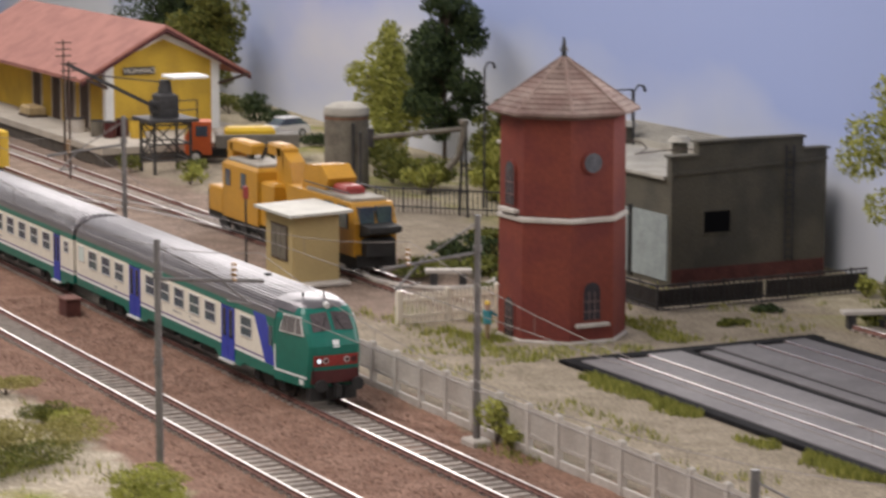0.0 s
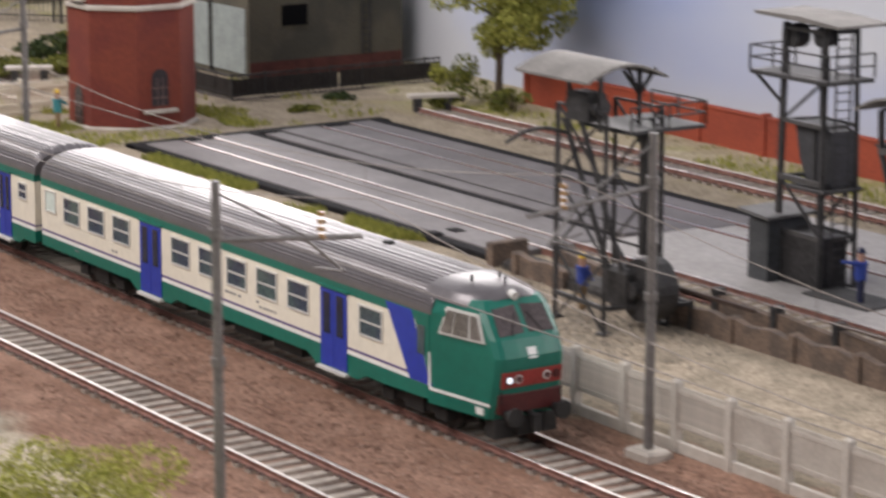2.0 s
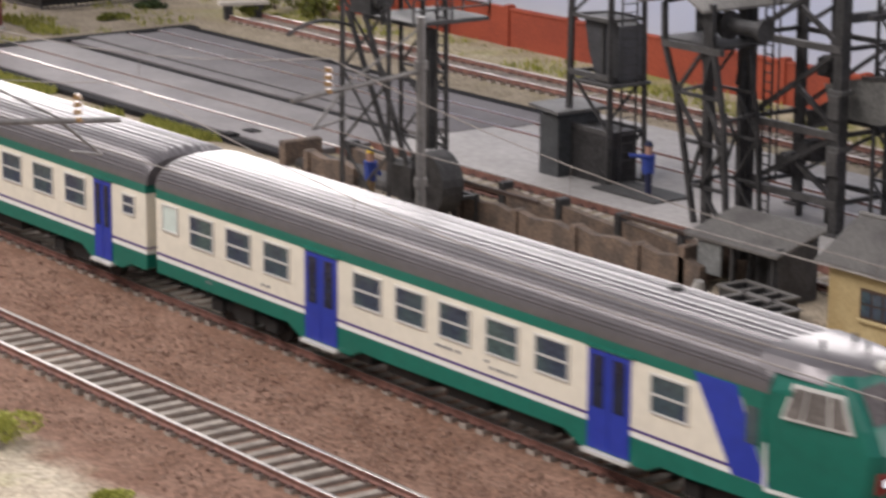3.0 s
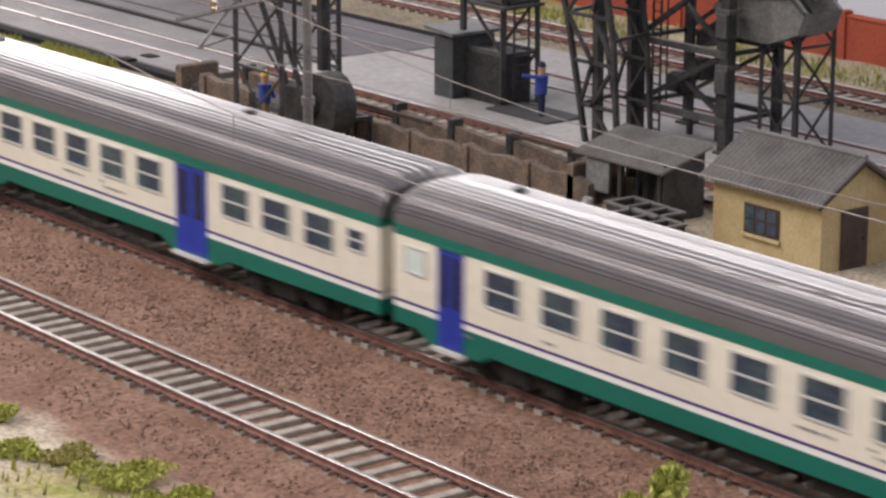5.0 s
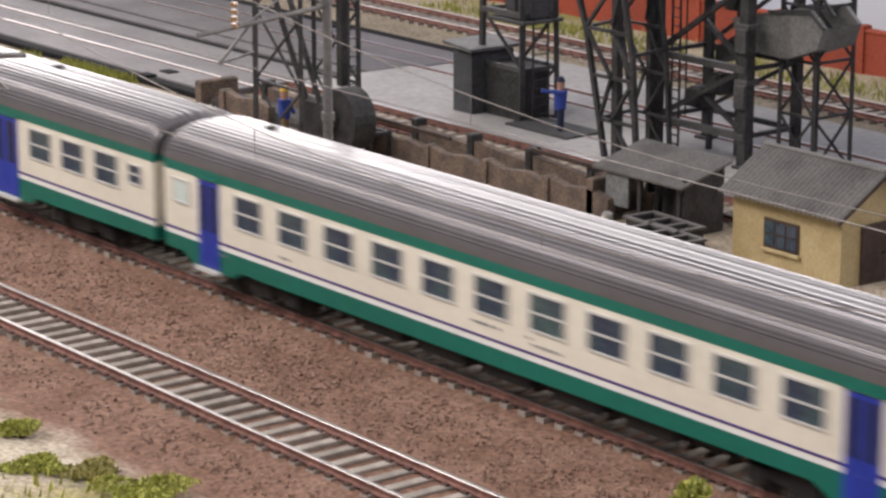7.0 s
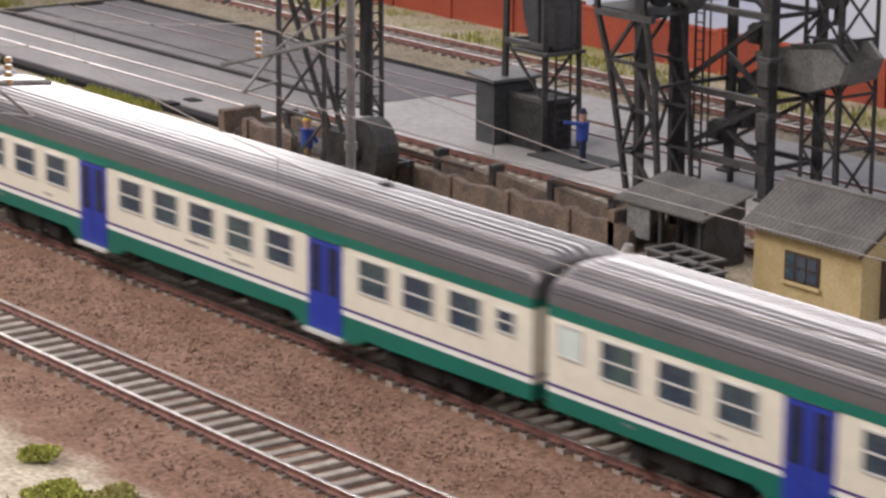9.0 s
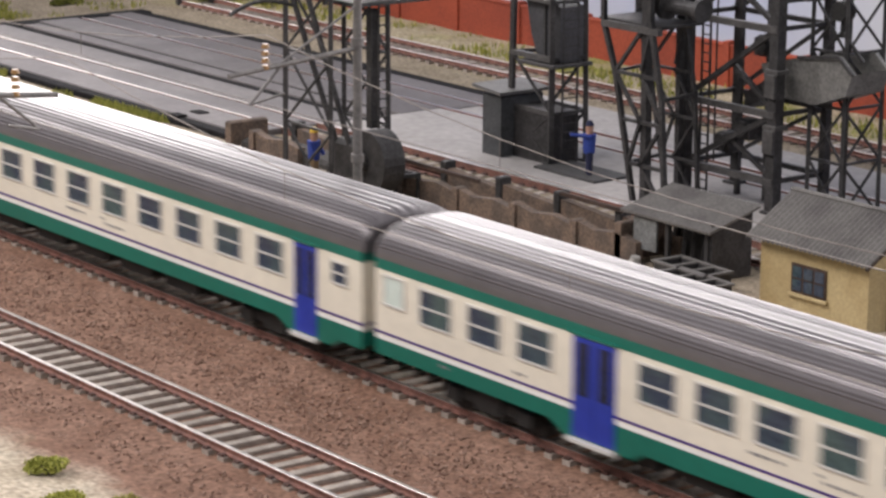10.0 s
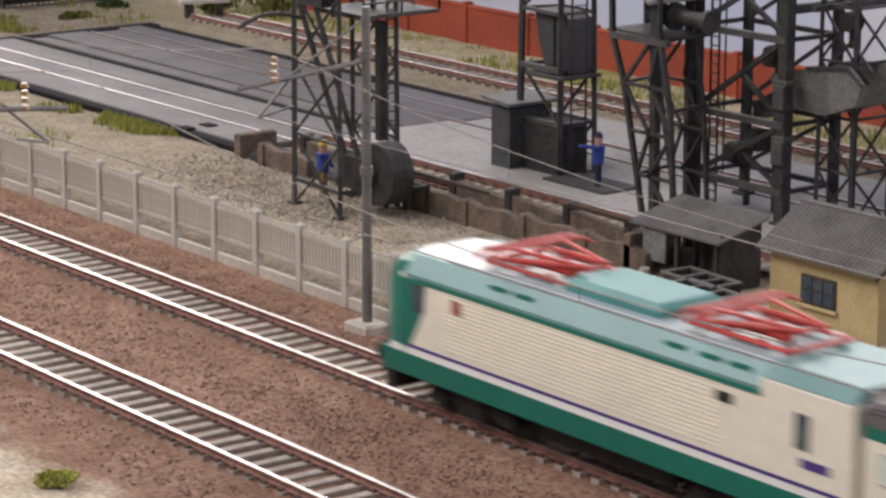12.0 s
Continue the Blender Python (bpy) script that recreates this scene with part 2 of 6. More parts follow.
def build_ground():
    xs = np.arange(-3000, 321, 10.0)
    ys = np.concatenate([np.arange(-260, 60, 5.0), np.arange(60, 701, 12.0)])
    v, f = [], []
    for x in xs:
        for y in ys:
            z = ballast_level(y) + 0.9 * lump(x, y, 30) + 0.5 * lump(x + 50, y, 9)
            z += 2.5 * max(0.0, lump(x, y, 110)) * (1 if y < -100 else 0)
            if 130 < y < 300 and -860 < x < -180:
                z = min(z, -1.6)
            if 98 < y < 216 and x < -985:
                z -= 2.3
            v.append((x, y, z))
    n = len(ys)
    for i in range(len(xs) - 1):
        for j in range(n - 1):
            f.append((i * n + j, (i + 1) * n + j, (i + 1) * n + j + 1, i * n + j + 1))
    s = Solid()
    s.add(v, f)
    m = bpy.data.materials.new("layout_soil")
    m.use_nodes = True
    nt = m.node_tree
    b = nt.nodes["Principled BSDF"]
    b.inputs["Roughness"].default_value, b.inputs["Specular IOR Level"].default_value = 0.95, 0.15
    geo, sep = nt.nodes.new("ShaderNodeTexCoord"), nt.nodes.new("ShaderNodeSeparateXYZ")
    nt.links.new(geo.outputs["Object"], sep.inputs[0])

    def noise_at(sc, det=5):
        q = nt.nodes.new("ShaderNodeTexNoise")
        q.inputs["Scale"].default_value, q.inputs["Detail"].default_value = sc, det
        nt.links.new(geo.outputs["Object"], q.inputs["Vector"])
        return q.outputs[0]

    def math_node(op, a, c):
        q = nt.nodes.new("ShaderNodeMath")
        q.operation = op
        for k, val in enumerate((a, c)):
            if isinstance(val, (int, float)):
                q.inputs[k].default_value = val
            else:
                nt.links.new(val, q.inputs[k])
        return q.outputs[0]

    def ramp(val, lo, hi):
        q = nt.nodes.new("ShaderNodeMapRange")
        q.inputs[1].default_value, q.inputs[2].default_value = lo, hi
        nt.links.new(val, q.inputs[0])
        return q.outputs[0]

    def blend(k, c0, c1):
        q = nt.nodes.new("ShaderNodeMix")
        q.data_type = "RGBA"
        nt.links.new(k, q.inputs[0])
        for slot, val in ((6, c0), (7, c1)):
            if isinstance(val, tuple):
                q.inputs[slot].default_value = (*val, 1)
            else:
                nt.links.new(val, q.inputs[slot])
        return q.outputs[2]

    big, mid, fine = noise_at(14), noise_at(70), noise_at(650, 3)
    ballast = blend(ramp(mid, 0.35, 0.65), (0.285, 0.172, 0.125), (0.21, 0.118, 0.082))
    sand = blend(ramp(mid, 0.35, 0.65), (0.325, 0.27, 0.20), (0.24, 0.198, 0.142))
    moss = blend(ramp(mid, 0.4, 0.62), (0.22, 0.23, 0.05), (0.36, 0.30, 0.15))
    wob = math_node("ADD", sep.outputs[1], math_node("MULTIPLY", math_node("SUBTRACT", mid, 0.5), 0.028))
    up = ramp(wob, 0.036, 0.044)
    low = ramp(wob, -0.105, -0.118)
    col = blend(up, ballast, sand)
    verge = blend(ramp(mid, 0.35, 0.65), (0.50, 0.43, 0.335), (0.40, 0.335, 0.25))
    col = blend(low, col, verge)
    far = ramp(wob, 0.325, 0.34)
    col = blend(far, col, blend(ramp(mid, 0.35, 0.65), (0.45, 0.385, 0.27), (0.34, 0.29, 0.19)))
    green = math_node("MULTIPLY", ramp(big, 0.52, 0.60), math_node("MAXIMUM", low, ramp(wob, 0.30, 0.34)))
    col = blend(green, col, moss)
    yard = math_node("MULTIPLY", math_node("MULTIPLY", ramp(wob, 0.105, 0.115), ramp(wob, 0.215, 0.205)), ramp(sep.outputs[0], -0.985, -1.0))
    col = blend(yard, col, blend(ramp(mid, 0.35, 0.65), (0.27, 0.20, 0.155), (0.185, 0.135, 0.105)))
    ash = math_node("MULTIPLY", math_node("MULTIPLY", ramp(wob, 0.062, 0.085), ramp(wob, 0.150, 0.140)), ramp(sep.outputs[0], -0.56, -0.50))
    col = blend(ash, col, blend(ramp(mid, 0.4, 0.6), (0.42, 0.345, 0.26), (0.31, 0.26, 0.195)))
    sc = nt.nodes.new("ShaderNodeVectorMath")
    sc.operation = "SCALE"
    nt.links.new(col, sc.inputs[0])
    tone = nt.nodes.new("ShaderNodeMapRange")
    tone.inputs[1].default_value, tone.inputs[2].default_value, tone.inputs[3].default_value, tone.inputs[4].default_value = 0.3, 0.7, 0.6, 1.35
    nt.links.new(fine, tone.inputs[0])
    nt.links.new(tone.outputs[0], sc.inputs["Scale"])
    nt.links.new(sc.outputs[0], b.inputs["Base Color"])
    bp = nt.nodes.new("ShaderNodeBump")
    bp.inputs["Strength"].default_value, bp.inputs["Distance"].default_value = 0.7, 0.0012
    nt.links.new(fine, bp.inputs["Height"])
    nt.links.new(bp.outputs[0], b.inputs["Normal"])
    ob = part("ground", s, m, smooth=True)
    tagged(ob, "model railway ground of brown ballast, pale sand and moss", "ground", kind="structure")


build_ground()


def build_room():
    """Backdrop board behind the layout, and the plain room around it."""
    m = bpy.data.materials.new("painted_sky")
    m.use_nodes = True
    nt = m.node_tree
    b = nt.nodes["Principled BSDF"]
    b.inputs["Roughness"].default_value, b.inputs["Specular IOR Level"].default_value = 0.9, 0.1
    co, mp = nt.nodes.new("ShaderNodeTexCoord"), nt.nodes.new("ShaderNodeMapping")
    mp.inputs["Scale"].default_value = (2.2, 2.2, 4.5)
    n, r = nt.nodes.new("ShaderNodeTexNoise"), nt.nodes.new("ShaderNodeValToRGB")
    n.inputs["Scale"].default_value, n.inputs["Detail"].default_value, n.inputs["Roughness"].default_value = 1.6, 4, 0.45
    nt.links.new(co.outputs["Object"], mp.inputs[0])
    nt.links.new(mp.outputs[0], n.inputs["Vector"])
    sep, lift, addn = nt.nodes.new("ShaderNodeSeparateXYZ"), nt.nodes.new("ShaderNodeMapRange"), nt.nodes.new("ShaderNodeMath")
    nt.links.new(co.outputs["Object"], sep.inputs[0])
    lift.inputs[1].default_value, lift.inputs[2].default_value, lift.inputs[3].default_value, lift.inputs[4].default_value = 0.0, 0.15, -0.20, 0.18
    nt.links.new(sep.outputs[2], lift.inputs[0])
    nt.links.new(n.outputs[0], addn.inputs[0])
    nt.links.new(lift.outputs[0], addn.inputs[1])
    nt.links.new(addn.outputs[0], r.inputs[0])
    r.color_ramp.elements[0].position, r.color_ramp.elements[0].color = 0.36, (0.60, 0.615, 0.66, 1)
    r.color_ramp.elements[1].position, r.color_ramp.elements[1].color = 0.62, (0.36, 0.43, 0.68, 1)
    nt.links.new(r.outputs[0], b.inputs["Base Color"])
    s = Solid()
    line = [(-3000, 530), (-2500, 500), (-2000, 478), (-1600, 450), (-1250, 430), (-1050, 412), (-900, 404), (0, 400), (320, 400)]
    outer = [(x, y + 6) for x, y in line]
    s.prism(line + outer[::-1], "z", -30, 200)
    tagged(part("backdrop", s, m), "painted board of pale blue sky with white haze", "backdrop", kind="structure")
    wall = mat("room_plaster", (0.62, 0.60, 0.57), 0.9, vary=0.08, scale=3, fine=60)
    s = Solid().box(-3400, 900, -2600, 1000, -1000, -960)
    tagged(part("room_floor", s, mat("room_floor_tile", (0.20, 0.17, 0.15), 0.6, vary=0.2, scale=4, fine=80)), "plain dark floor of the exhibition room", "floor", kind="structure")
    s = Solid().box(-3400, 900, -2640, -2600, -960, 1900)
    tagged(part("wall_front", s, wall), "plain pale plaster room wall", "wall", kind="structure")


build_room()


# ---- tracks ----
SLEEPER_MESH = Solid().box(-1.45, 1.45, -10.9, 10.9, -3.9, -2.1, 0.25).mesh("sleeper", SLEEPER)
CLIP_S = Solid()
for side in (-1, 1):
    for e in (-1, 1):
        CLIP_S.box(-1.1, 1.1, side * 8.6 + e * 1.7 - 0.7, side * 8.6 + e * 1.7 + 0.7, -2.15, -1.55, 0.2)
CLIP_MESH = CLIP_S.mesh("rail_clip", CLIP)


def rail(parent, y, x0, x1):
    s = Solid()
    prof = [(-1.1, -2.1), (1.1, -2.1), (1.1, -1.75), (0.35, -1.5), (0.35, -0.75), (0.62, -0.6), (0.62, -0.12), (-0.62, -0.12), (-0.62, -0.6), (-0.35, -0.75), (-0.35, -1.5), (-1.1, -1.75)]
    s.prism([(y + a, b) for a, b in prof], "x", x0, x1)
    r = part("rail", s, RUST, parent)
    part("running_surface", Solid().box(x0, x1, y - 0.58, y + 0.58, -0.12, 0.0, 0.08), RAILTOP, r, "polished rail head")


def build_track(y, x0, x1, near0, near1, label, z=0.0, pitch=7.03, sleepers=True):
    t = thing("railway_track", (0, y, z), label, "railway track", "running tracks")
    rail(t, -8.6, x0, x1)
    rail(t, 8.6, x0, x1)
    if not sleepers:
        return t
    rest = Solid()
    clips = Solid()
    x = x0 + 2
    rnd = random.Random(int(y) + 7)
    while x < x1 - 2:
        dx = rnd.uniform(-0.25, 0.25)
        if near0 <= x <= near1:
            part("sleeper", SLEEPER_MESH, None, t, at=(x + dx, 0, rnd.uniform(-0.12, 0.1)))
            c = CLIP_S
            clips.add([(a + x + dx, b, d) for a, b, d in c.v], c.f)
        else:
            rest.box(x + dx - 1.45, x + dx + 1.45, -10.9, 10.9, -3.9, -2.1)
        x += pitch
    part("rail_clips", clips, CLIP, t)["kind"] = "stuff"
    if rest.v:
        part("far_sleepers", rest, SLEEPER, t)["kind"] = "stuff"
    return t


build_track(0, -2700, 300, -1050, 120, "straight main line track with grey sleepers and rusty rails")
build_track(-66.5, -2000, 300, -900, 40, "straight near track with grey sleepers and shiny rails")


def build_ballast():
    """Loose stones strewn over the bed."""
    rnd = random.Random(5)
    s = Solid()
    for _ in range(24000):
        x = rnd.uniform(-1150, 60)
        y = rnd.choice([rnd.uniform(-50, -16), rnd.uniform(-50, -16), rnd.uniform(16, 34), rnd.uniform(-100, -82), rnd.gauss(-33, 12)])
        if abs(y) < 15.5 or abs(y + 66.5) < 15.5:
            continue
        s.blob((x, y, ballast_level(y) + 0.9 * lump(x, y, 30) + 0.5 * lump(x + 50, y, 9) + 0.1), rnd.uniform(0.3, 0.75), 0.8, 0.3, rnd)
    ob = part("ballast_stones", s, island_mat("ballast_stone", (0.14, 0.072, 0.05), (0.37, 0.245, 0.185)))
    tagged(ob, "loose brown ballast stones beside the tracks", "ballast", kind="stuff")


build_ballast()


# ---- yard slab ----
def build_slab():
    t = thing("inspection_slab", (0, 0, 0), "dark grey concrete yard slab with sunken rails and black joints", "concrete slab", kind="structure")
    strips = [(143.5, 161.2), (163.0, 177.8), (179.6, 198.5), (205.5, 214.5), (217.5, 238.6), (240.4, 255.4), (257.2, 270.0)]
    for i, (a, b) in enumerate(strips):
        s = Solid()
        x0 = -846 + (6 if i % 2 else 0)
        x1 = -548 if a < 200 else -556 + (b - 200) * 0.25
        s.box(x0, x1, a, b, -1.6, 0.9, 0.35)
        part("slab_strip", s, SLAB, t)
    part("slab_edge", Solid().box(-852, -548, 137, 143.2, -2.2, 0.5, 0.5), TAR, t, "black tarred slab edge")
    part("slab_edge", Solid().box(-856, -846.5, 137, 282, -2.2, 0.3, 0.5), TAR, t)
    part("slab_edge", Solid().box(-850, -470, 270.5, 279, -2.2, 0.3, 0.5), TAR, t)
    for y in (200.0, 203.0, 216):
        part("joint", Solid().box(-850, -560, y - 1.4, y + 1.4, -2.2, 0.4, 0.3), TAR, t)
    for x, y in ((-594, 141.5), (-594, 152), (-640, 268)):
        part("drain_cover", Solid().box(x - 3.5, x + 3.5, y - 2.5, y + 2.5, 0.6, 1.5, 0.3), TAR, t)
    for y in (162.1, 178.7, 239.5, 256.3):
        r = part("rail", Solid().box(-842, -150, y - 0.65, y + 0.65, -1.8, 1.0), RUST, t)
        part("running_surface", Solid().box(-842, -150, y - 0.55, y + 0.55, 1.0, 1.14), RAILTOP, r)
    for y0, y1 in ((180.2, 238.4), (258, 292)):
        part("apron", Solid().box(-547, -120, y0, y1, -2.2, 0.6, 0.3), APRON, t, "pale concrete apron")
    part("apron", Solid().box(-547, -120, 240.6, 255.2, -2.2, 0.35, 0.3), APRON, t)


build_slab()
build_track(317.5, -860, -100, -760, -300, "far siding with rusty rails in pale ballast", z=2.0)
build_track(170.4, -540, -100, -538, -300, "yard track beside the coal bunker", z=0.9)


# ---- fence of concrete posts ----
def build_fence(x0, n, step, y):
    t = thing("concrete_fence", (x0, y, -1.2), "pale concrete picket fence with square posts", "fence")
    post = Solid().box(-1.3, 1.3, -1.3, 1.3, -1.5, 20.2, 0.7).mesh("post", CONCRETE)
    picket = Solid().box(-0.45, 0.45, -0.4, 0.4, 6.0, 18.6, 0.3).mesh("picket", CONCRETE)
    railm = Solid().box(1.3, step - 1.3, -0.55, 0.55, 16.2, 17.3).box(1.3, step - 1.3, -0.55, 0.55, 6.4, 7.6).mesh("fence_rail", CONCRETE)
    base = Solid().box(1.3, step - 1.3, -0.8, 0.8, -1.5, 2.0, 0.3).mesh("fence_base", CONCRETE)
    rest = Solid()
    for i in range(n):
        part("post", post, None, t, at=(i * step, 0, 0))
        part("fence_rail", railm, None, t, at=(i * step, 0, 0))
        part("fence_base", base, None, t, at=(i * step, 0, 0))
        for k in range(12):
            dx = 2.4 + k * (step - 4.8) / 11
            X = x0 + i * step
            if -600 < X < -290:
                part("picket", picket, None, t, at=(i * step + dx, 0, 0))
            else:
                rest.box(i * step + dx - 0.45, i * step + dx + 0.45, -0.4, 0.4, 6.0, 18.6, 0.3)
    part("far_pickets", rest, CONCRETE, t)["kind"] = "stuff"


build_fence(-554.4 - 24.6 * 13, 38, 24.6, 37.2)


# ---- overhead line masts ----
def build_mast(x, y, reach, top=92.0):
    t = thing("overhead_line_mast", (x, y, -3), "grey overhead line mast with cross arm and insulators", "line mast", "line masts")
    part("footing", Solid().box(-5.5, 5.5, -4.5, 4.5, -2, 1.8, 0.8), CONCRETE, t, "pale concrete footing")
    part("pole", Solid().tube((0, 0, 0), (0, 0, top + 3), 1.55, 1.25, seg=14), MAST, t, smooth=True)
    for z in (46, 80):
        part("collar", Solid().tube((0, 0, z), (0, 0, z + 2.4), 1.9, seg=14), MAST, t)
    d = math.copysign(1, reach)
    arm = part("cross_arm", Solid().tube((0, 0, 79.5), (0, reach, 75.5), 0.75, seg=8), MAST, t)
    part("stay", Solid().tube((0, 0, top), (0, reach * 0.62, 77.2), 0.35, seg=6), MAST, t)
    part("steady_arm", Solid().tube((0, reach * 0.60, 77), (1, reach * 0.86, 67), 0.5, seg=6).tube((1, reach * 0.86, 67), (3, reach * 0.62, 69.5), 0.4, seg=6), MAST, t)
    s = Solid()
    for k in range(4):
        s.tube((0, reach * 0.72, 76.4 + k * 2.0), (0, reach * 0.72, 77.6 + k * 2.0), 1.3, 0.9, seg=10)
    part("insulator", s, mat("brown_insulator", (0.28, 0.15, 0.05), 0.3, vary=0.2), arm, "ochre brown insulator")
    return t


for x in (-1152, -732, -311, 110):
    build_mast(x, 29, -44)
for x in (-1150, -728, -313.8):
    build_mast(x, -111.5, 44)


def build_wire(y, z0, z1, name):
    """Carrier wire sagging between the masts, contact wire below, and droppers."""
    t = thing("catenary_wire", (0, y, 0), "thin overhead carrier and contact wire", "overhead wire", "overhead wires")
    xs = (-1572, -1152, -732, -311, 110)
    for a, b in zip(xs, xs[1:]):
        pts = [(a + (b - a) * i / 12, 0, z1 - 17 * 4 * (i / 12) * (1 - i / 12)) for i in range(13)]
        part("carrier_wire", Solid().path(pts, 0.16, 5), WIRE, t)
        for q in pts[3:12:3]:
            part("dropper", Solid().tube(q, (q[0], 0, z0), 0.13, seg=4), WIRE, t)
    part("contact_wire", Solid().tube((-1572, 0, z0), (110, 0, z0), 0.17, seg=6), WIRE, t)


build_wire(-2, 63, 83, "main")
build_wire(-67, 63, 83, "near")


# ---- water tower ----
def octagon(r, z, cx=0, cy=0, turn=22.5, n=8):
    return [(cx + r * math.cos(radians(turn + 360 / n * i)), cy + r * math.sin(radians(turn + 360 / n * i)), z) for i in range(n)]


def build_tower():
    t = thing("water_tower", (TX, TY, -3), "red octagonal water tower with brown tiled roof", "water tower", rz=TTURN)
    part("plinth", Solid().loft([octagon(R0 + 1.2, -2), octagon(R0 + 1.2, 3.0), octagon(R0 + 0.2, 3.8)]), CONCRETE, t, "pale stone plinth")
    part("lower_wall", Solid().loft([octagon(R0, 3.0), octagon(R0 - 0.4, 62)]), BRICKRED, t)
    part("ring_moulding", Solid().loft([octagon(R0 - 0.4, 61.5), octagon(R0 + 0.9, 62.0), octagon(R0 + 0.9, 63.4), octagon(R0 - 0.6, 64.2)]), CONCRETE, t, "white ring moulding")
    part("upper_wall", Solid().loft([octagon(R0 - 0.8, 64.5), octagon(R0 - 1.0, 113)]), BRICKRED, t)
    part("eave_board", Solid().loft([octagon(R0 - 1.0, 112), octagon(R0 + 2.6, 114), octagon(R0 + 2.6, 115)]), TILE, t)
    # stepped tile courses, one ring for each
    n = 11
    for i in range(n):
        u0, u1 = i / n, (i + 1) / n
        ra, rb = (R0 + 4.4) * (1 - u0) + 1.2, (R0 + 4.4) * (1 - u1) + 1.2
        za, zb = 114.6 + 24 * u0, 114.6 + 24 * u1
        part("tile_course", Solid().loft([octagon(ra + 0.5, za - 0.4), octagon(ra + 0.5, za + 1.0), octagon(rb + 0.2, zb + 0.5), octagon(rb - 0.4, zb - 0.6)]), TILE, t)
    for i in range(8):
        a = radians(22.5 + 45 * i)
        c, sn = math.cos(a), math.sin(a)
        part("roof_hip", Solid().tube(((R0 + 4.9) * c, (R0 + 4.9) * sn, 115.3), (1.2 * c, 1.2 * sn, 139.8), 1.0, seg=6), TILE, t)
    f = Solid()
    for z0, z1, r0, r1 in ((138, 141, 2.4, 1.6), (141, 143, 1.3, 1.3), (143, 145.5, 2.2, 1.4), (145.5, 150, 1.2, 0.5)):
        f.tube((0, 0, z0), (0, 0, z1), r0, r1, seg=10)
    part("finial", f, STEEL, t, "dark turned finial")
    inr = (R0 - 0.3) * math.cos(radians(22.5))
    for deg, spec in FACES.items():
        for what in spec:
            q = Matrix.Rotation(radians(deg), 4, "Z")

            def put(name, s, m, label=""):
                s.v = [tuple(q @ Vector(p)) for p in s.v]
                return part(name, s, m, t, label)
            if what == "pilaster":
                for e in (-1, 1):
                    put("pilaster", Solid().box(inr - 1, inr + 0.5, e * 9.8 - 1.6, e * 9.8 + 1.6, 65, 112), BRICKRED)
            if what[0] == "arch":
                z0, h, w = what[1:]
                poly = [(-w, z0), (w, z0), (w, z0 + h)] + [(w * math.cos(a), z0 + h + w * math.sin(a)) for a in (0.5, 1.0, 1.57, 2.1, 2.6)] + [(-w, z0 + h)]
                fr = [(u * 1.3, z0 - 0.5 + (v - z0) * 1.07) for u, v in poly]
                put("window_surround", Solid().prism(fr, "x", inr - 1, inr + 0.55), BRICKRED)
                put("window_pane", Solid().prism(poly, "x", inr - 1, inr + 0.75), mat("tower_glass", (0.05, 0.045, 0.05), 0.2, vary=0.3), "dark arched pane")
                b = Solid()
                for u in (-w / 3, w / 3):
                    b.box(inr, inr + 0.95, u - 0.2, u + 0.2, z0, z0 + h)
                for v in (0.3, 0.65):
                    b.box(inr, inr + 0.95, -w, w, z0 + h * v - 0.2, z0 + h * v + 0.2)
                put("glazing_bars", b, mat("glazing_paint", (0.20, 0.12, 0.11), 0.6, vary=0.1))
                if z0 > 8:
                    put("sill", Solid().box(inr - 0.5, inr + 2.6, -w * 2.0, w * 2.0, z0 - 3.4, z0 - 1.6, 0.4), CONCRETE, "grey stone sill")
            if what[0] == "round":
                z, r = what[1:]
                put("round_window", Solid().tube((inr - 1, 0, z), (inr + 0.5, 0, z), r * 1.22, seg=20), BRICKRED)
                put("window_pane", Solid().tube((inr - 1, 0, z), (inr + 0.9, 0, z), r, seg=20), mat("tower_glass_grey", (0.12, 0.12, 0.13), 0.2, vary=0.3))


TX, TY, TTURN, R0 = -917.5, 173.0, 0.0, 32.0
FACES = {-90: [("arch", 69, 17, 4.2), ("arch", 2.5, 16, 4.4)], 0: [("round", 91, 4.8), ("arch", 14, 14, 4.6)]}
build_tower()


# ---- red boundary wall ----
def build_red_wall():
    t = thing("boundary_wall", (0, 378, -1), "red brick boundary wall with piers and coping", "wall", kind="structure")
    x = -860
    while x < 150:
        part("wall_panel", Solid().box(x + 1.8, x + 46.2, -1.6, 1.6, -2, 17.2), WALLRED, t)
        part("coping", Solid().box(x + 1.8, x + 46.2, -2.1, 2.1, 17.2, 18.4, 0.4), WALLRED, t)
        part("pier", Solid().box(x - 1.8, x + 1.8, -2.6, 2.2, -2, 19.8, 0.5), WALLRED, t)
        x += 48


build_red_wall()


# ---- hut by the bunker ----
def corrugated(x0, x1, ya, za, yb, zb, n, thick=0.9, amp=0.5):
    """A corrugated sheet sloping from (ya, za) to (yb, zb), ribs running down the slope."""
    rings = []
    for i in range(n * 2 + 1):
        x = x0 + (x1 - x0) * i / (n * 2)
        d = amp if i % 2 else -amp
        rings.append([(x, ya, za + d), (x, yb, zb + d), (x, yb, zb + d - thick), (x, ya, za + d - thick)])
    return Solid().loft(rings)


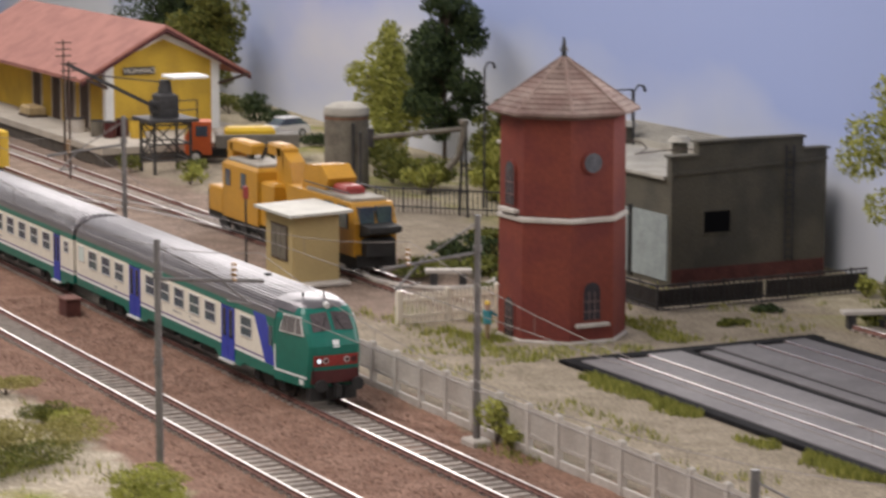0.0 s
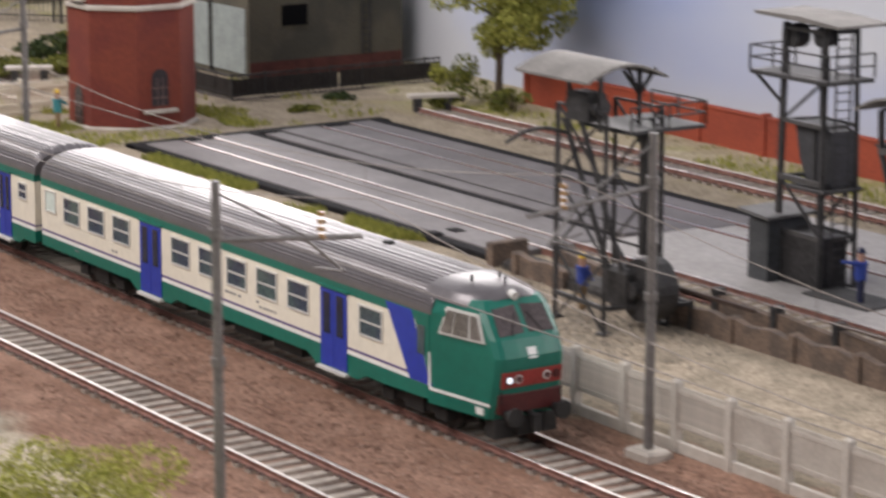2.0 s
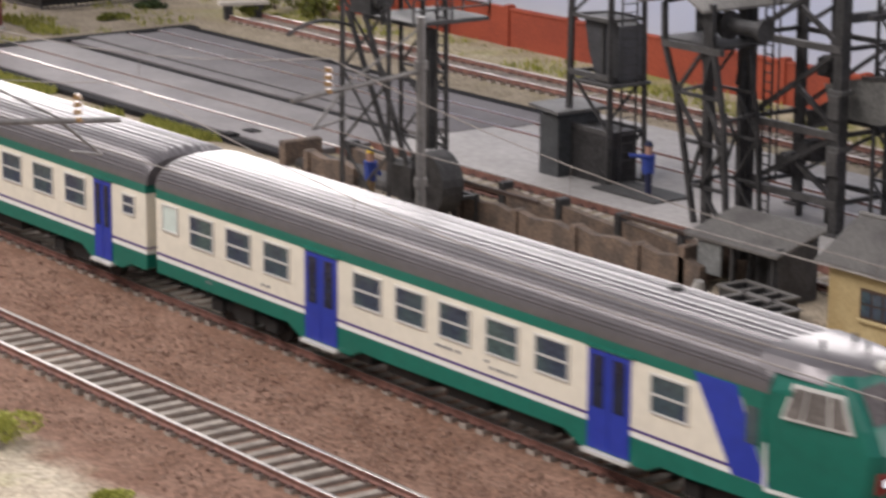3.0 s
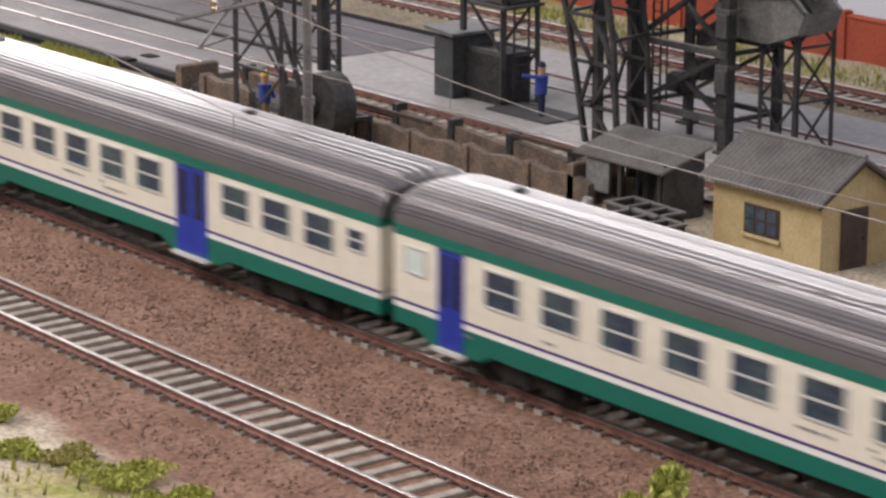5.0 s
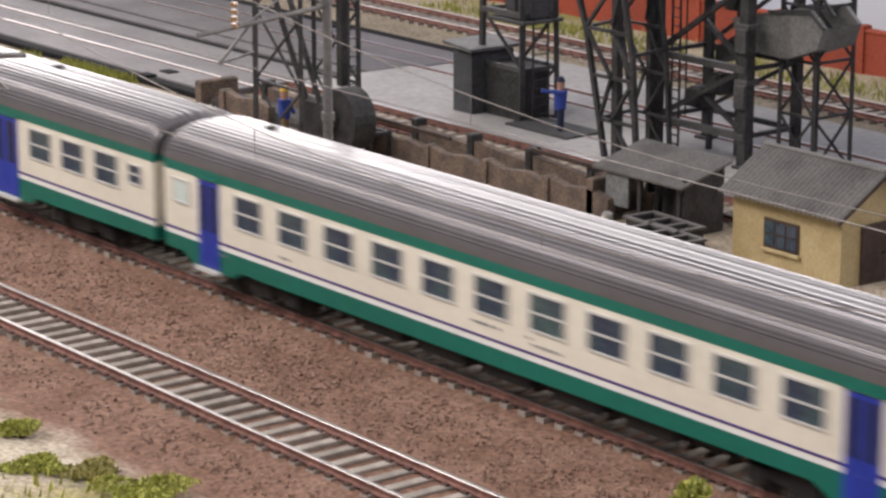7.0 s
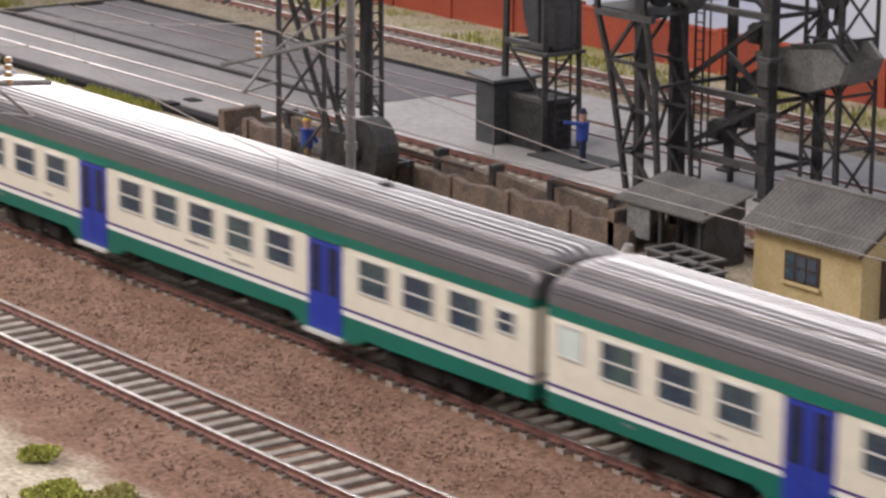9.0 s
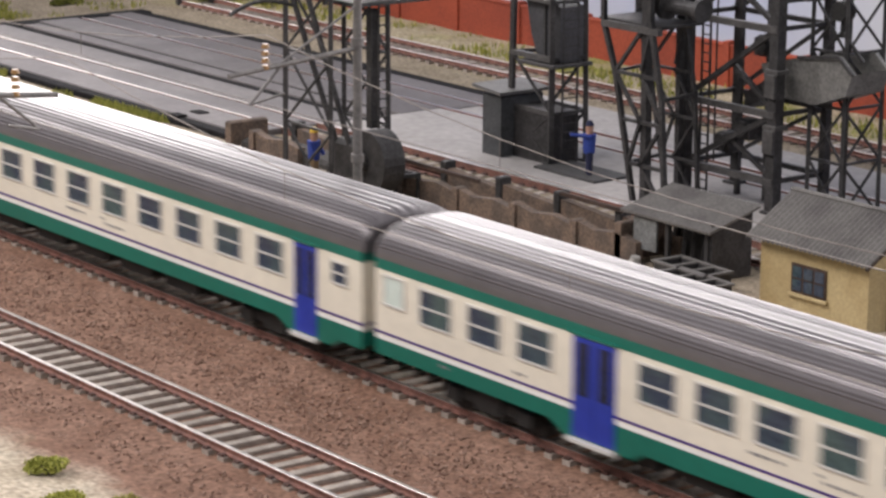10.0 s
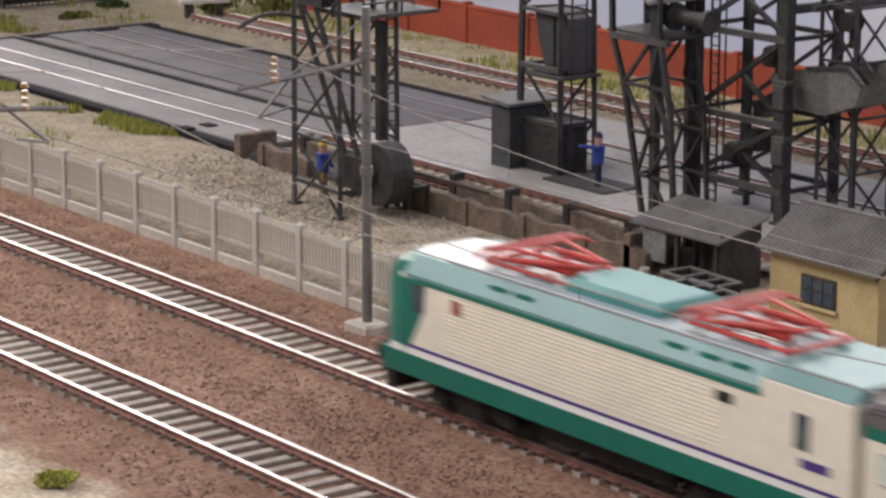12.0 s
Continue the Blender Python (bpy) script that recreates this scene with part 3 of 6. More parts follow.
def build_hut():
    t = thing("yard_hut", (-203, 130.4, -1), "small yellow plaster hut with grey corrugated roof", "hut")
    d, h, w = 30.0, 21.0, 44.0
    walls = Solid().box(-w, 0, 0, d, -1, h)
    walls.prism([(0, h), (d, h), (d / 2, h + 9.2)], "x", -w, 0)
    part("wall", walls, YELLOWWALL, t)
    for a, b in (((-3.6, h - 1.6), (d / 2, h + 9.8)), ((d + 3.6, h - 1.6), (d / 2, h + 9.8))):
        part("roof", corrugated(-w - 3, 2.4, a[0], a[1] + 1.4, b[0], b[1] + 1.4, 26, 0.8, 0.32), GALV, t, "grey corrugated roof sheet")
    part("ridge", Solid().tube((-w - 3, d / 2, h + 11.2), (2.4, d / 2, h + 11.2), 0.8, seg=6), GALV, t)
    for e in (-1, 1):
        part("barge_board", Solid().bar((2.0, d / 2, h + 9.4), (2.0, d / 2 + e * (d / 2 + 3.4), h - 1.6), 0.9), DARKWOOD, t)
    wn = part("window", Solid().box(-30.6, -16.4, -0.5, 0.4, 6.2, 15.0), DARKWOOD, t, "dark wooden window frame")
    for i in range(3):
        for k in range(2):
            part("pane", Solid().box(-29.8 + i * 4.5, -26.2 + i * 4.5, -0.75, -0.4, 7.0 + k * 3.9, 10.3 + k * 3.9), GLASS, wn)
    part("sill", Solid().box(-31.4, -15.6, -1.3, 0.3, 5.2, 6.1, 0.2), YELLOWWALL, t)
    dr = part("door", Solid().box(-0.4, 0.7, 8, 18.6, -1, 17), DARKWOOD, t, "dark brown plank door")
    part("door_handle", Solid().tube((0.7, 16.8, 8), (1.6, 16.8, 8), 0.5, seg=6), STEEL, dr)


build_hut()


# ---- plants ----
LEAF = {
    "dark": island_mat("dark_foliage", (0.016, 0.030, 0.011), (0.075, 0.105, 0.032), 0.7),
    "mid": island_mat("olive_foliage", (0.06, 0.075, 0.012), (0.22, 0.22, 0.045), 0.7),
    "bright": island_mat("yellow_green_foliage", (0.17, 0.185, 0.025), (0.50, 0.49, 0.12), 0.7),
    "dry": island_mat("dry_grass", (0.22, 0.19, 0.05), (0.45, 0.40, 0.16), 0.8),
}


def crown(clumps, n, leaf, seed, gap=0.0):
    """Leaves gathered in clumps; each clump is (x, y, z, radius, height factor)."""
    rnd = random.Random(seed)
    s = Solid()
    tot = sum(c[3] ** 2 for c in clumps)
    for x, y, z, r, k in clumps:
        for _ in range(int(n * r * r / tot)):
            a, b, q = rnd.uniform(0, 2 * math.pi), math.acos(rnd.uniform(-1, 1)), r * rnd.uniform(0.45, 1.0) ** 0.6 * rnd.uniform(0.9, 1.08)
            s.leaf((x + q * math.sin(b) * math.cos(a), y + q * math.sin(b) * math.sin(a), z + q * k * math.cos(b)), leaf * rnd.uniform(0.6, 1.3), rnd)
    return s


def tree(x, y, height, spread, tone, seed, label, n=4200, leaf=1.5, low=0.25, trunk=1.8, z=-2.0):
    t = thing("tree", (x, y, z), label, "tree", "model trees")
    rnd = random.Random(seed)
    s = Solid()
    pts = [(rnd.uniform(-1, 1) * 0.6 * i, rnd.uniform(-1, 1) * 0.6 * i, height * 0.9 * i / 5) for i in range(6)]
    for i in range(5):
        s.tube(pts[i], pts[i + 1], trunk * (1 - i / 6), trunk * (1 - (i + 1) / 6), seg=8)
    part("trunk", s, BARK, t)
    clumps = []
    for i in range(64):
        u = low + (1 - low) * (i + 0.5) / 64
        w = spread * (math.sin(math.pi * min(1, (u - low) / (1 - low) * 0.9 + 0.12)) ** 0.7)
        a = rnd.uniform(0, 6.28)
        d = w * rnd.uniform(0.1, 0.9)
        c = (d * math.cos(a), d * math.sin(a), height * u, max(spread * 0.18, w * rnd.uniform(0.30, 0.46)), 0.8)
        clumps.append(c)
        b = Solid().tube((0, 0, height * u * 0.75), (c[0] * 0.9, c[1] * 0.9, c[2]), trunk * 0.35, trunk * 0.12, seg=5)
        part("limb", b, BARK, t)
    part("crown", crown(clumps, int(n * 3.2), leaf * 0.72, seed), LEAF[tone], t)
    return t


def shrub(x, y, r, h, tone, seed, label, n=500, leaf=0.9, z=-1.6, name="shrub", group="shrubs"):
    rnd = random.Random(seed)
    t = thing(name, (x, y, z), label, name.replace("_", " "), group)
    st = Solid()
    for _ in range(6):
        st.tube((0, 0, -1), (rnd.uniform(-r, r) * 0.6, rnd.uniform(-r, r) * 0.6, h * 0.7), 0.35, 0.15, seg=4)
    part("stem", st, BARK, t)
    cl = [(rnd.uniform(-r, r) * 0.6, rnd.uniform(-r, r) * 0.6, h * rnd.uniform(0.25, 0.75), r * rnd.uniform(0.35, 0.6), h / r * 0.55) for _ in range(6)]
    part("crown", crown(cl, n, leaf, seed), LEAF[tone], t)


tree(-1481, 392, 156, 32, "dark", 1, "tall dark green tree against the sky board", 6500, 1.7, 0.2)
tree(-1585, 398, 104, 36, "bright", 2, "light yellow-green leafy tree", 4500, 1.5, 0.12)
tree(-1400, 394, 62, 26, "mid", 3, "round olive green tree beside the tower", 3500, 1.5, 0.05)
tree(-1352, 372, 48, 20, "bright", 4, "low yellow-green tree behind the tower", 3000, 1.4, 0.05)
tree(-857, 356, 155, 44, "bright", 5, "yellow-green tree with pale trunk by the red wall", 8000, 1.5, 0.20, 2.2)
tree(-2150, 440, 125, 45, "dark", 6, "dark green tree behind the station roof", 3500, 2.2, 0.2)
tree(-2020, 425, 118, 40, "mid", 7, "olive tree behind the station roof", 3500, 2.2, 0.2)
tree(4, -122, 54, 17, "bright", 9, "small yellow-green bush close to the track", 2600, 1.0, 0.15, 1.0)
tree(-455, -140, 38, 22, "bright", 8, "small yellow-green tree on the sandy verge", 3800, 1.3, 0.1, 1.4)
for i, (x, y, r, h, tone) in enumerate([(-1545, 372, 26, 28, "mid"), (-1480, 360, 22, 22, "bright"), (-1430, 350, 24, 26, "mid"), (-1900, 415, 22, 26, "dark"), (-1960, 420, 20, 20, "mid"), (-1860, 420, 18, 14, "dark"),
                                       (-1700, 395, 20, 12, "dark"), (-880, 350, 14, 26, "mid"), (-838, 352, 12, 14, "mid"), (-866, 327, 12, 12, "mid"), (-1120, 190, 22, 9, "mid"), (-1090, 215, 26, 10, "mid"),
                                       (-1150, 240, 24, 16, "dark"), (-1180, 270, 26, 16, "mid"), (-1060, 225, 14, 8, "dark"), (-722, 33, 9, 22, "bright"), (-715, 36, 8, 12, "bright"), (-938, 372, 8, 13, "bright"),
                                       (-1080, 250, 22, 12, "dry"), (-1040, 232, 16, 9, "dry"), (-1130, 262, 22, 12, "dry"), (-1035, 196, 12, 8, "mid"), (-1100, 285, 18, 10, "dry"), (-1470, 345, 20, 26, "mid"), (-1405, 340, 18, 24, "bright"), (-1555, 225, 14, 16, "mid"), (-1530, 215, 10, 14, "bright"), (-1625, 205, 10, 12, "mid"), (-902, 262, 9, 4, "mid"), (-925, 300, 10, 4, "dark")]):
    shrub(x, y, r, h, tone, 40 + i, "shrub of green foam foliage beside the yard", int(240 + r * r * 1.6), 0.8 + r * 0.02)
for i, (x, y, r, h, tone) in enumerate([(-790, -150, 34, 20, "dry"), (-805, -122, 12, 14, "bright"), (-845, -120, 14, 10, "mid"), (-711, -126, 22, 9, "bright"), (-760, -165, 30, 14, "mid"), (-690, -128, 14, 6, "bright"),
                                       (-330, -135, 24, 20, "bright"), (-350, -150, 26, 24, "bright"), (-294, -117, 12, 9, "bright"), (-177, -117, 12, 2.2, "bright"), (-160, -116, 9, 2, "bright"), (-195, -119, 8, 2.4, "dry"), (-206, -128, 8, 2.4, "bright"), (-231, -118, 6, 3.5, "bright"), 
                                       (-140, -118, 10, 3, "dry"), (-905, -118, 14, 8, "dry"), (-640, -132, 20, 6, "dry")]):
    shrub(x, y, r, h, tone, 90 + i, "low yellow-green scrub on the sandy verge", int(1200 + r * r * 5.5), 0.48, name="scrub", group="verge scrub")


def build_grass():
    """Static grass strips along the slab edge, the fence and the wall."""
    rnd = random.Random(12)
    s = Solid()
    areas = [(-850, -560, 121, 137, 6000), (-920, -600, 48, 100, 1300), (-1000, -860, 200, 245, 2600), (-1020, -900, 100, 160, 2600), (-900, -860, 100, 235, 1200), (-860, -100, 335, 374, 4200), (-930, -860, 330, 372, 700), (-950, -890, 118, 140, 400), (-730, -690, 24, 40, 260), (-1020, -870, 262, 300, 800), (-900, -150, -200, -112, 2600)]
    for x0, x1, y0, y1, n in areas:
        for _ in range(n):
            x, y = rnd.uniform(x0, x1), rnd.triangular(y0, y1, y1 if y1 < 200 else y0 + 10)
            if lump(x, y, 26) < 0.02:
                continue
            h = rnd.uniform(1.2, 3.2)
            dx, dy, a = rnd.uniform(-1, 1), rnd.uniform(-1, 1), rnd.uniform(0, 3.14)
            z = ballast_level(y) + 0.4
            c, q = 0.5 * math.cos(a), 0.5 * math.sin(a)
            s.add([(x - c, y - q, z - 1), (x + c, y + q, z - 1), (x + dx, y + dy, z + h)], [(0, 1, 2)])
    tagged(part("static_grass", s, island_mat("static_grass_blade", (0.13, 0.15, 0.025), (0.42, 0.40, 0.10))), "tufts of yellow-green static grass on sand", "grass", kind="stuff")


build_grass()


# ---- grey workshop ----
def build_workshop():
    t = thing("workshop_building", (-1010, 293, -2), "dark grey workshop with stepped parapet and pale flat roof", "building")
    part("front_wall", Solid().prism([(0, 0), (102, 0), (102, 72.6), (86, 72.6), (86, 80.5), (17, 79.2), (17, 72.4), (0, 72.4)], "x", -5, 0), GREYWALL, t)
    part("side_wall", Solid().box(-200, -5, 0, 5, 0, 60), GREYWALL, t)
    part("back_wall", Solid().box(-200, -5, 97, 102, 0, 60), GREYWALL, t)
    part("roof", Solid().box(-200, -5, -2.5, 104, 60, 62, 0.5), PALEROOF, t, "pale flat roof")
    for y0, y1, z in ((-1.4, 17, 72.4), (16, 87, 79.8), (86, 103.4, 72.6)):
        part("parapet_coping", Solid().box(-6, 1.2, y0, y1, z, z + 1.3, 0.3), GREYWALL, t)
    part("cornice", Solid().prism([(0, 62.5), (102, 66.5), (102, 68), (0, 64)], "x", -0.5, 1.2), GREYWALL, t)
    part("red_band", Solid().box(-0.5, 0.5, 0.5, 101.5, 0.5, 10.5), mat("dull_red_plaster", (0.115, 0.036, 0.028), 0.85, vary=0.25), t, "faded red base band")
    w = part("window", Solid().box(-0.5, 0.7, 19.4, 39.2, 28.6, 43), GREYWALL, t)
    part("pane", Solid().box(-0.5, 0.95, 20.9, 37.7, 29.9, 41.7), mat("black_opening", (0.006, 0.006, 0.007), 0.9, vary=0.1, spec=0.1), w)
    for y in (73.5, 78.5):
        part("ladder_rail", Solid().bar((1.8, y, 11), (1.8, y, 76), 0.8), STEEL, t)
    for i in range(15):
        part("rung", Solid().tube((1.8, 73.5, 13 + i * 4.2), (1.8, 78.5, 13 + i * 4.2), 0.4, seg=5), STEEL, t)
    part("side_door", Solid().box(-40, -3, -0.8, 0.5, 4, 40.5), PALEDOOR, t, "pale blue-grey sliding door")
    part("door_post", Solid().box(-44, -40.5, -1.2, 0.5, 2, 42), BLACK, t)
    part("pale_bay", Solid().box(-62, -45, -0.7, 0.5, 4, 40), PALEDOOR, t)
    for x, y in ((-66, 46), (-150, 60), (-130, 20)):
        v = part("roof_vent", Solid().tube((x, y, 61), (x, y, 71), 4.6, seg=12).tube((x, y, 71), (x, y, 72.5), 4.0, seg=12), GREYWALL, t)
        part("vent_cap", Solid().tube((x, y, 72.5), (x, y, 75.4), 7.6, 4.5, seg=14), PALEROOF, v, "pale vent cap")
    for i in range(7):
        part("roof_batten", Solid().box(-195, -40, 62 + i * 5, 64 + i * 5, 62, 66.5 + i * 0.6), PALEROOF, t)
    part("roof_cable", Solid().path([(-20 - i * 9, 30 + 12 * math.sin(i * 0.9), 68 + 3 * math.sin(i * 0.7)) for i in range(14)], 0.4, 5), DARKWOOD, t)
    f = Solid()
    for y in (62, 76):
        f.bar((-170, y, 62), (-170, y, 92), 1.0)
    for z in (78, 85, 92):
        f.bar((-170, 62, z), (-170, 76, z), 0.9).bar((-170, 62, z), (-186, 62, z), 0.9)
    part("roof_rail", f, STEEL, t)


build_workshop()


def railing(name, pts, height, step, material, label, base=True, z=-1.5, post=0.6):
    t = thing(name, (pts[0][0], pts[0][1], z), label, "railing", "railings")
    ox, oy = pts[0]
    for (xa, ya), (xb, yb) in zip(pts, pts[1:]):
        xa, ya, xb, yb = xa - ox, ya - oy, xb - ox, yb - oy
        d = math.hypot(xb - xa, yb - ya)
        part("top_rail", Solid().bar((xa, ya, height), (xb, yb, height), 0.9), material, t)
        part("lower_rail", Solid().bar((xa, ya, height * 0.25), (xb, yb, height * 0.25), 0.7), material, t)
        if base:
            n = max(1, int(d / 66))
            for i in range(n):
                a, b = (i + 0.01) / n, (i + 0.99) / n
                part("dark_panel", Solid().prism([(xa + (xb - xa) * a, ya + (yb - ya) * a), (xa + (xb - xa) * b, ya + (yb - ya) * b), (xa + (xb - xa) * b - 0.4, ya + (yb - ya) * b + 0.4), (xa + (xb - xa) * a - 0.4, ya + (yb - ya) * a + 0.4)], "z", 2.2, 11.4), mat("dark_mesh_panel", (0.035, 0.028, 0.026), 0.8, vary=0.3), t)
            part("kerb", Solid().bar((xa, ya, 0.2), (xb, yb, 0.2), 1.6), mat("soiled_kerb", (0.14, 0.12, 0.11), 0.9, vary=0.35), t)
        for i in range(int(d / step) + 1):
            u = min(1, i * step / d)
            x, y = xa + (xb - xa) * u, ya + (yb - ya) * u
            part("baluster", Solid().bar((x, y, 0), (x, y, height + (1.2 if i % 6 == 0 else 0)), post * (1.6 if i % 6 == 0 else 0.8)), material, t)


railing("yard_railing", [(-1010, 249), (-951, 249), (-951, 382)], 13.5, 3.4, STEEL, "black panelled railing on a soiled kerb before the workshop")
railing("black_railing", [(-1352, 276), (-1290, 338)], 16, 3.2, STEEL, "black iron railing before the trees", base=False)


# ---- white picket fence ----
def build_picket():
    t = thing("picket_fence", (-975, 112, -1.5), "cream white wooden picket fence", "fence")
    for i in range(24):
        y = i * 2.3
        part("picket", Solid().prism([(y, 0.6), (y + 1.4, 0.6), (y + 1.4, 15.5), (y + 0.7, 16.8), (y, 15.5)], "x", -0.4, 0.4), CREAM, t)
    for z in (4, 12):
        part("fence_rail", Solid().box(0.4, 1.1, -0.6, 55, z, z + 1.4), CREAM, t)
    for y in (-1.5, 26.5, 55):
        part("post", Solid().box(-1.2, 1.2, y - 1.2, y + 1.2, -1, 18, 0.5), CREAM, t)


build_picket()


def figurine(x, y, z, top, trousers, hat, label, rz=0.0, arm=0.0):
    """Painted scale figure as one plain shape."""
    s = Solid()
    s.tube((0, -1.1, 0), (0, -0.9, 9), 1.0, 1.3, seg=8, mi=1).tube((0, 1.1, 0), (0, 0.9, 9), 1.0, 1.3, seg=8, mi=1)
    s.tube((0, 0, 8.5), (0, 0, 15.5), 2.0, 2.5, seg=10, mi=0)
    s.tube((0, -2.4, 15), (1.5, -2.9, 9.5), 0.8, 0.7, seg=6, mi=0).tube((0, 2.4, 15), (2.5 + arm, 2.8, 10 + arm * 1.2), 0.8, 0.7, seg=6, mi=0)
    s.tube((0, 0, 15.5), (0, 0, 19), 1.3, 1.5, seg=10, mi=2).tube((0, 0, 18.6), (0, 0, 20.4), 1.7, 0.9, seg=10, mi=3)
    me = s.mesh("figurine", [top, trousers, mat("figure_skin", (0.45, 0.25, 0.17), 0.6, vary=0.1, bump=0), hat])
    ob = new("figurine", me)
    ob.matrix_world = mm_pose(x, y, z, rz)
    tagged(ob, label, "figurine", "scale figures")


TEAL = mat("teal_cloth", (0.05, 0.24, 0.27), 0.8, vary=0.15)
NAVY = mat("navy_cloth", (0.012, 0.015, 0.05), 0.8, vary=0.15)
ROYAL = mat("royal_blue_cloth", (0.03, 0.06, 0.30), 0.8, vary=0.15)
HELMET = mat("yellow_helmet", (0.70, 0.45, 0.03), 0.4, vary=0.1)
TANCLOTH = mat("tan_cloth", (0.25, 0.17, 0.09), 0.8, vary=0.15)
figurine(-917, 131, -1.2, TEAL, TANCLOTH, HELMET, "painted scale figure in teal with yellow helmet", 60, 2)
figurine(-409, 201, 0.6, ROYAL, NAVY, NAVY, "painted scale figure in blue overalls by the ladder", -120, 5)
figurine(-463, 118, -1.0, ROYAL, TANCLOTH, HELMET, "painted scale figure in blue with yellow helmet", 30)


# ---- ticket booth beside the line ----
def build_booth():
    t = thing("line_booth", (-1112, 113, -1.2), "tan flat-roofed booth with pale overhanging roof", "booth")
    part("wall", Solid().box(-40, 0, 0, 27, 0, 37), BOOTH, t)
    part("roof", Solid().prism([(-5, 37.4), (33, 38.6), (33, 40.2), (-5, 39.0)], "x", -46, 6), mat("pale_booth_roof", (0.52, 0.50, 0.44), 0.7, vary=0.15, scale=60), t, "pale flat roof slab")
    w = part("window", Solid().box(-32, -9, -0.6, 0.3, 11, 31), DARKWOOD, t)
    for i in range(3):
        part("pane", Solid().box(-31 + i * 7.2, -25 + i * 7.2, -0.85, -0.5, 12, 30), mat("booth_glass", (0.13, 0.115, 0.09), 0.2, vary=0.2), w)
    part("plinth", Solid().box(-44, 10, -4, 30, -1, 0.6, 0.3), CONCRETE, t)
    part("door", Solid().box(-6, -1, -0.6, 0.2, 1, 29), BOOTH, t)


build_booth()


def small_signal():
    t = thing("platform_signal", (-1160, 104, -2), "thin post with red enamel head", "signal")
    part("post", Solid().tube((0, 0, 0), (0, 0, 44), 0.7, seg=8), STEEL, t)
    part("head", Solid().box(-1.6, 1.6, -1.2, 1.2, 43, 50, 0.5), RED, t)


small_signal()


# ---- yellow maintenance vehicles ----
def build_machine():
    t = thing("track_machine", (-1338, 165, -1), "orange-yellow track maintenance crane wagon", "rail vehicle", "maintenance vehicles")
    part("chassis", Solid().box(0, 122, -12, 12, 6, 12, 0.8), BLACK, t)
    part("front_deck", Solid().box(2, 24, -13, 13, 11, 27, 1.0), ORANGE, t)
    part("buffer_plate", Solid().box(-2, 2, -12, 12, 7, 24, 0.5), BLACK, t)
    part("cabin", Solid().box(26, 82, -13.5, 13.5, 10, 45, 2.0), ORANGE, t)
    part("cabin_roof", Solid().box(30, 78, -11, 11, 45, 47, 0.8), mat("dusty_roof", (0.30, 0.27, 0.22), 0.7, vary=0.2), t)
    for x in (31, 56):
        part("cabin_window", Solid().box(x, x + 8, -13.9, -13.2, 30, 40), GLASS, t)
    part("engine_box", Solid().box(83, 104, -12, 12, 10, 38, 1.5), ORANGE, t)
    part("rear_deck", Solid().box(104, 120, -12, 12, 10, 22, 1.0), ORANGE, t)
    j = part("crane_arm", Solid().box(14, 22, -5, 5, 26, 56, 1.5).box(18, 52, -5, 5, 50, 57, 1.5), ORANGE, t, "folded yellow crane arm")
    part("arm_piston", Solid().tube((24, 0, 34), (44, 0, 50), 1.3, seg=8), STEEL, j)
    k = part("rear_arm", Solid().box(92, 102, -5, 5, 38, 60, 1.5).box(78, 98, -5, 5, 54, 61, 1.5), ORANGE, t)
    part("grab", Solid().prism([(100, 58), (112, 52), (116, 38), (108, 26), (102, 40)], "y", -5, 5), ORANGE, k)
    part("roof_hose", Solid().tube((50, 3, 47), (56, 5, 58), 1.0, seg=6).tube((56, 5, 58), (70, 2, 54), 1.0, seg=6), BLACK, t)
    for x in (16, 40, 82, 106):
        s = Solid()
        for y in (-8.6, 8.6):
            s.tube((x, y - 1.3, 6), (x, y + 1.3, 6), 5.4, seg=18)
        part("wheelset", s, BLACK, t)
    for x in (28, 60, 94):
        part("axle_box", Solid().box(x - 5, x + 5, -13.6, -11, 3, 9, 0.6), BLACK, t)
    r = thing("tamping_car", (-1212, 165, -1), "orange-yellow track car with dark windows", "rail vehicle", "maintenance vehicles")
    part("chassis", Solid().box(0, 96, -12, 12, 5, 12, 0.8), BLACK, r)
    part("body", Solid().prism([(0, 11), (94, 11), (95, 30), (89, 41), (0, 41)], "y", -13.0, 13.0), ORANGE, r)
    for x in (54, 73):
        part("side_window", Solid().box(x, x + 13, -13.5, -13.2, 26, 39), GLASS, r)
    part("end_window", Solid().prism([(-10, 27), (-1, 27), (-1, 39), (-10, 39)], "x", 90, 95.4), GLASS, r)
    part("end_window", Solid().prism([(1, 27), (10, 27), (10, 39), (1, 39)], "x", 90, 95.4), GLASS, r)
    part("roof_deck", Solid().box(24, 86, -11, 11, 41, 43, 0.6), mat("dusty_roof", (0.3, 0.27, 0.22), 0.7), r)
    part("roof_cowl", Solid().prism([(12, 41), (46, 41), (50, 50), (40, 57), (18, 55)], "y", -9, 9), ORANGE, r, "raised orange cowl")
    part("roof_load", Solid().box(50, 68, -6, 6, 43, 47.5, 1.5), RED, r, "red canister on the roof")
    for y in (-12, 12):
        part("roof_rail", Solid().tube((24, y, 46), (86, y, 46), 0.5, seg=5), STEEL, r)
    part("end_coupler", Solid().box(95, 102, -9, 9, 12, 22, 1.0).prism([(94, 22), (108, 26), (108, 29), (94, 30)], "y", -10, 10), BLACK, r)
    for x in (18, 80):
        s = Solid()
        for y in (-8.6, 8.6):
            s.tube((x, y - 1.3, 6), (x, y + 1.3, 6), 5.4, seg=18)
        part("wheelset", s, BLACK, r)


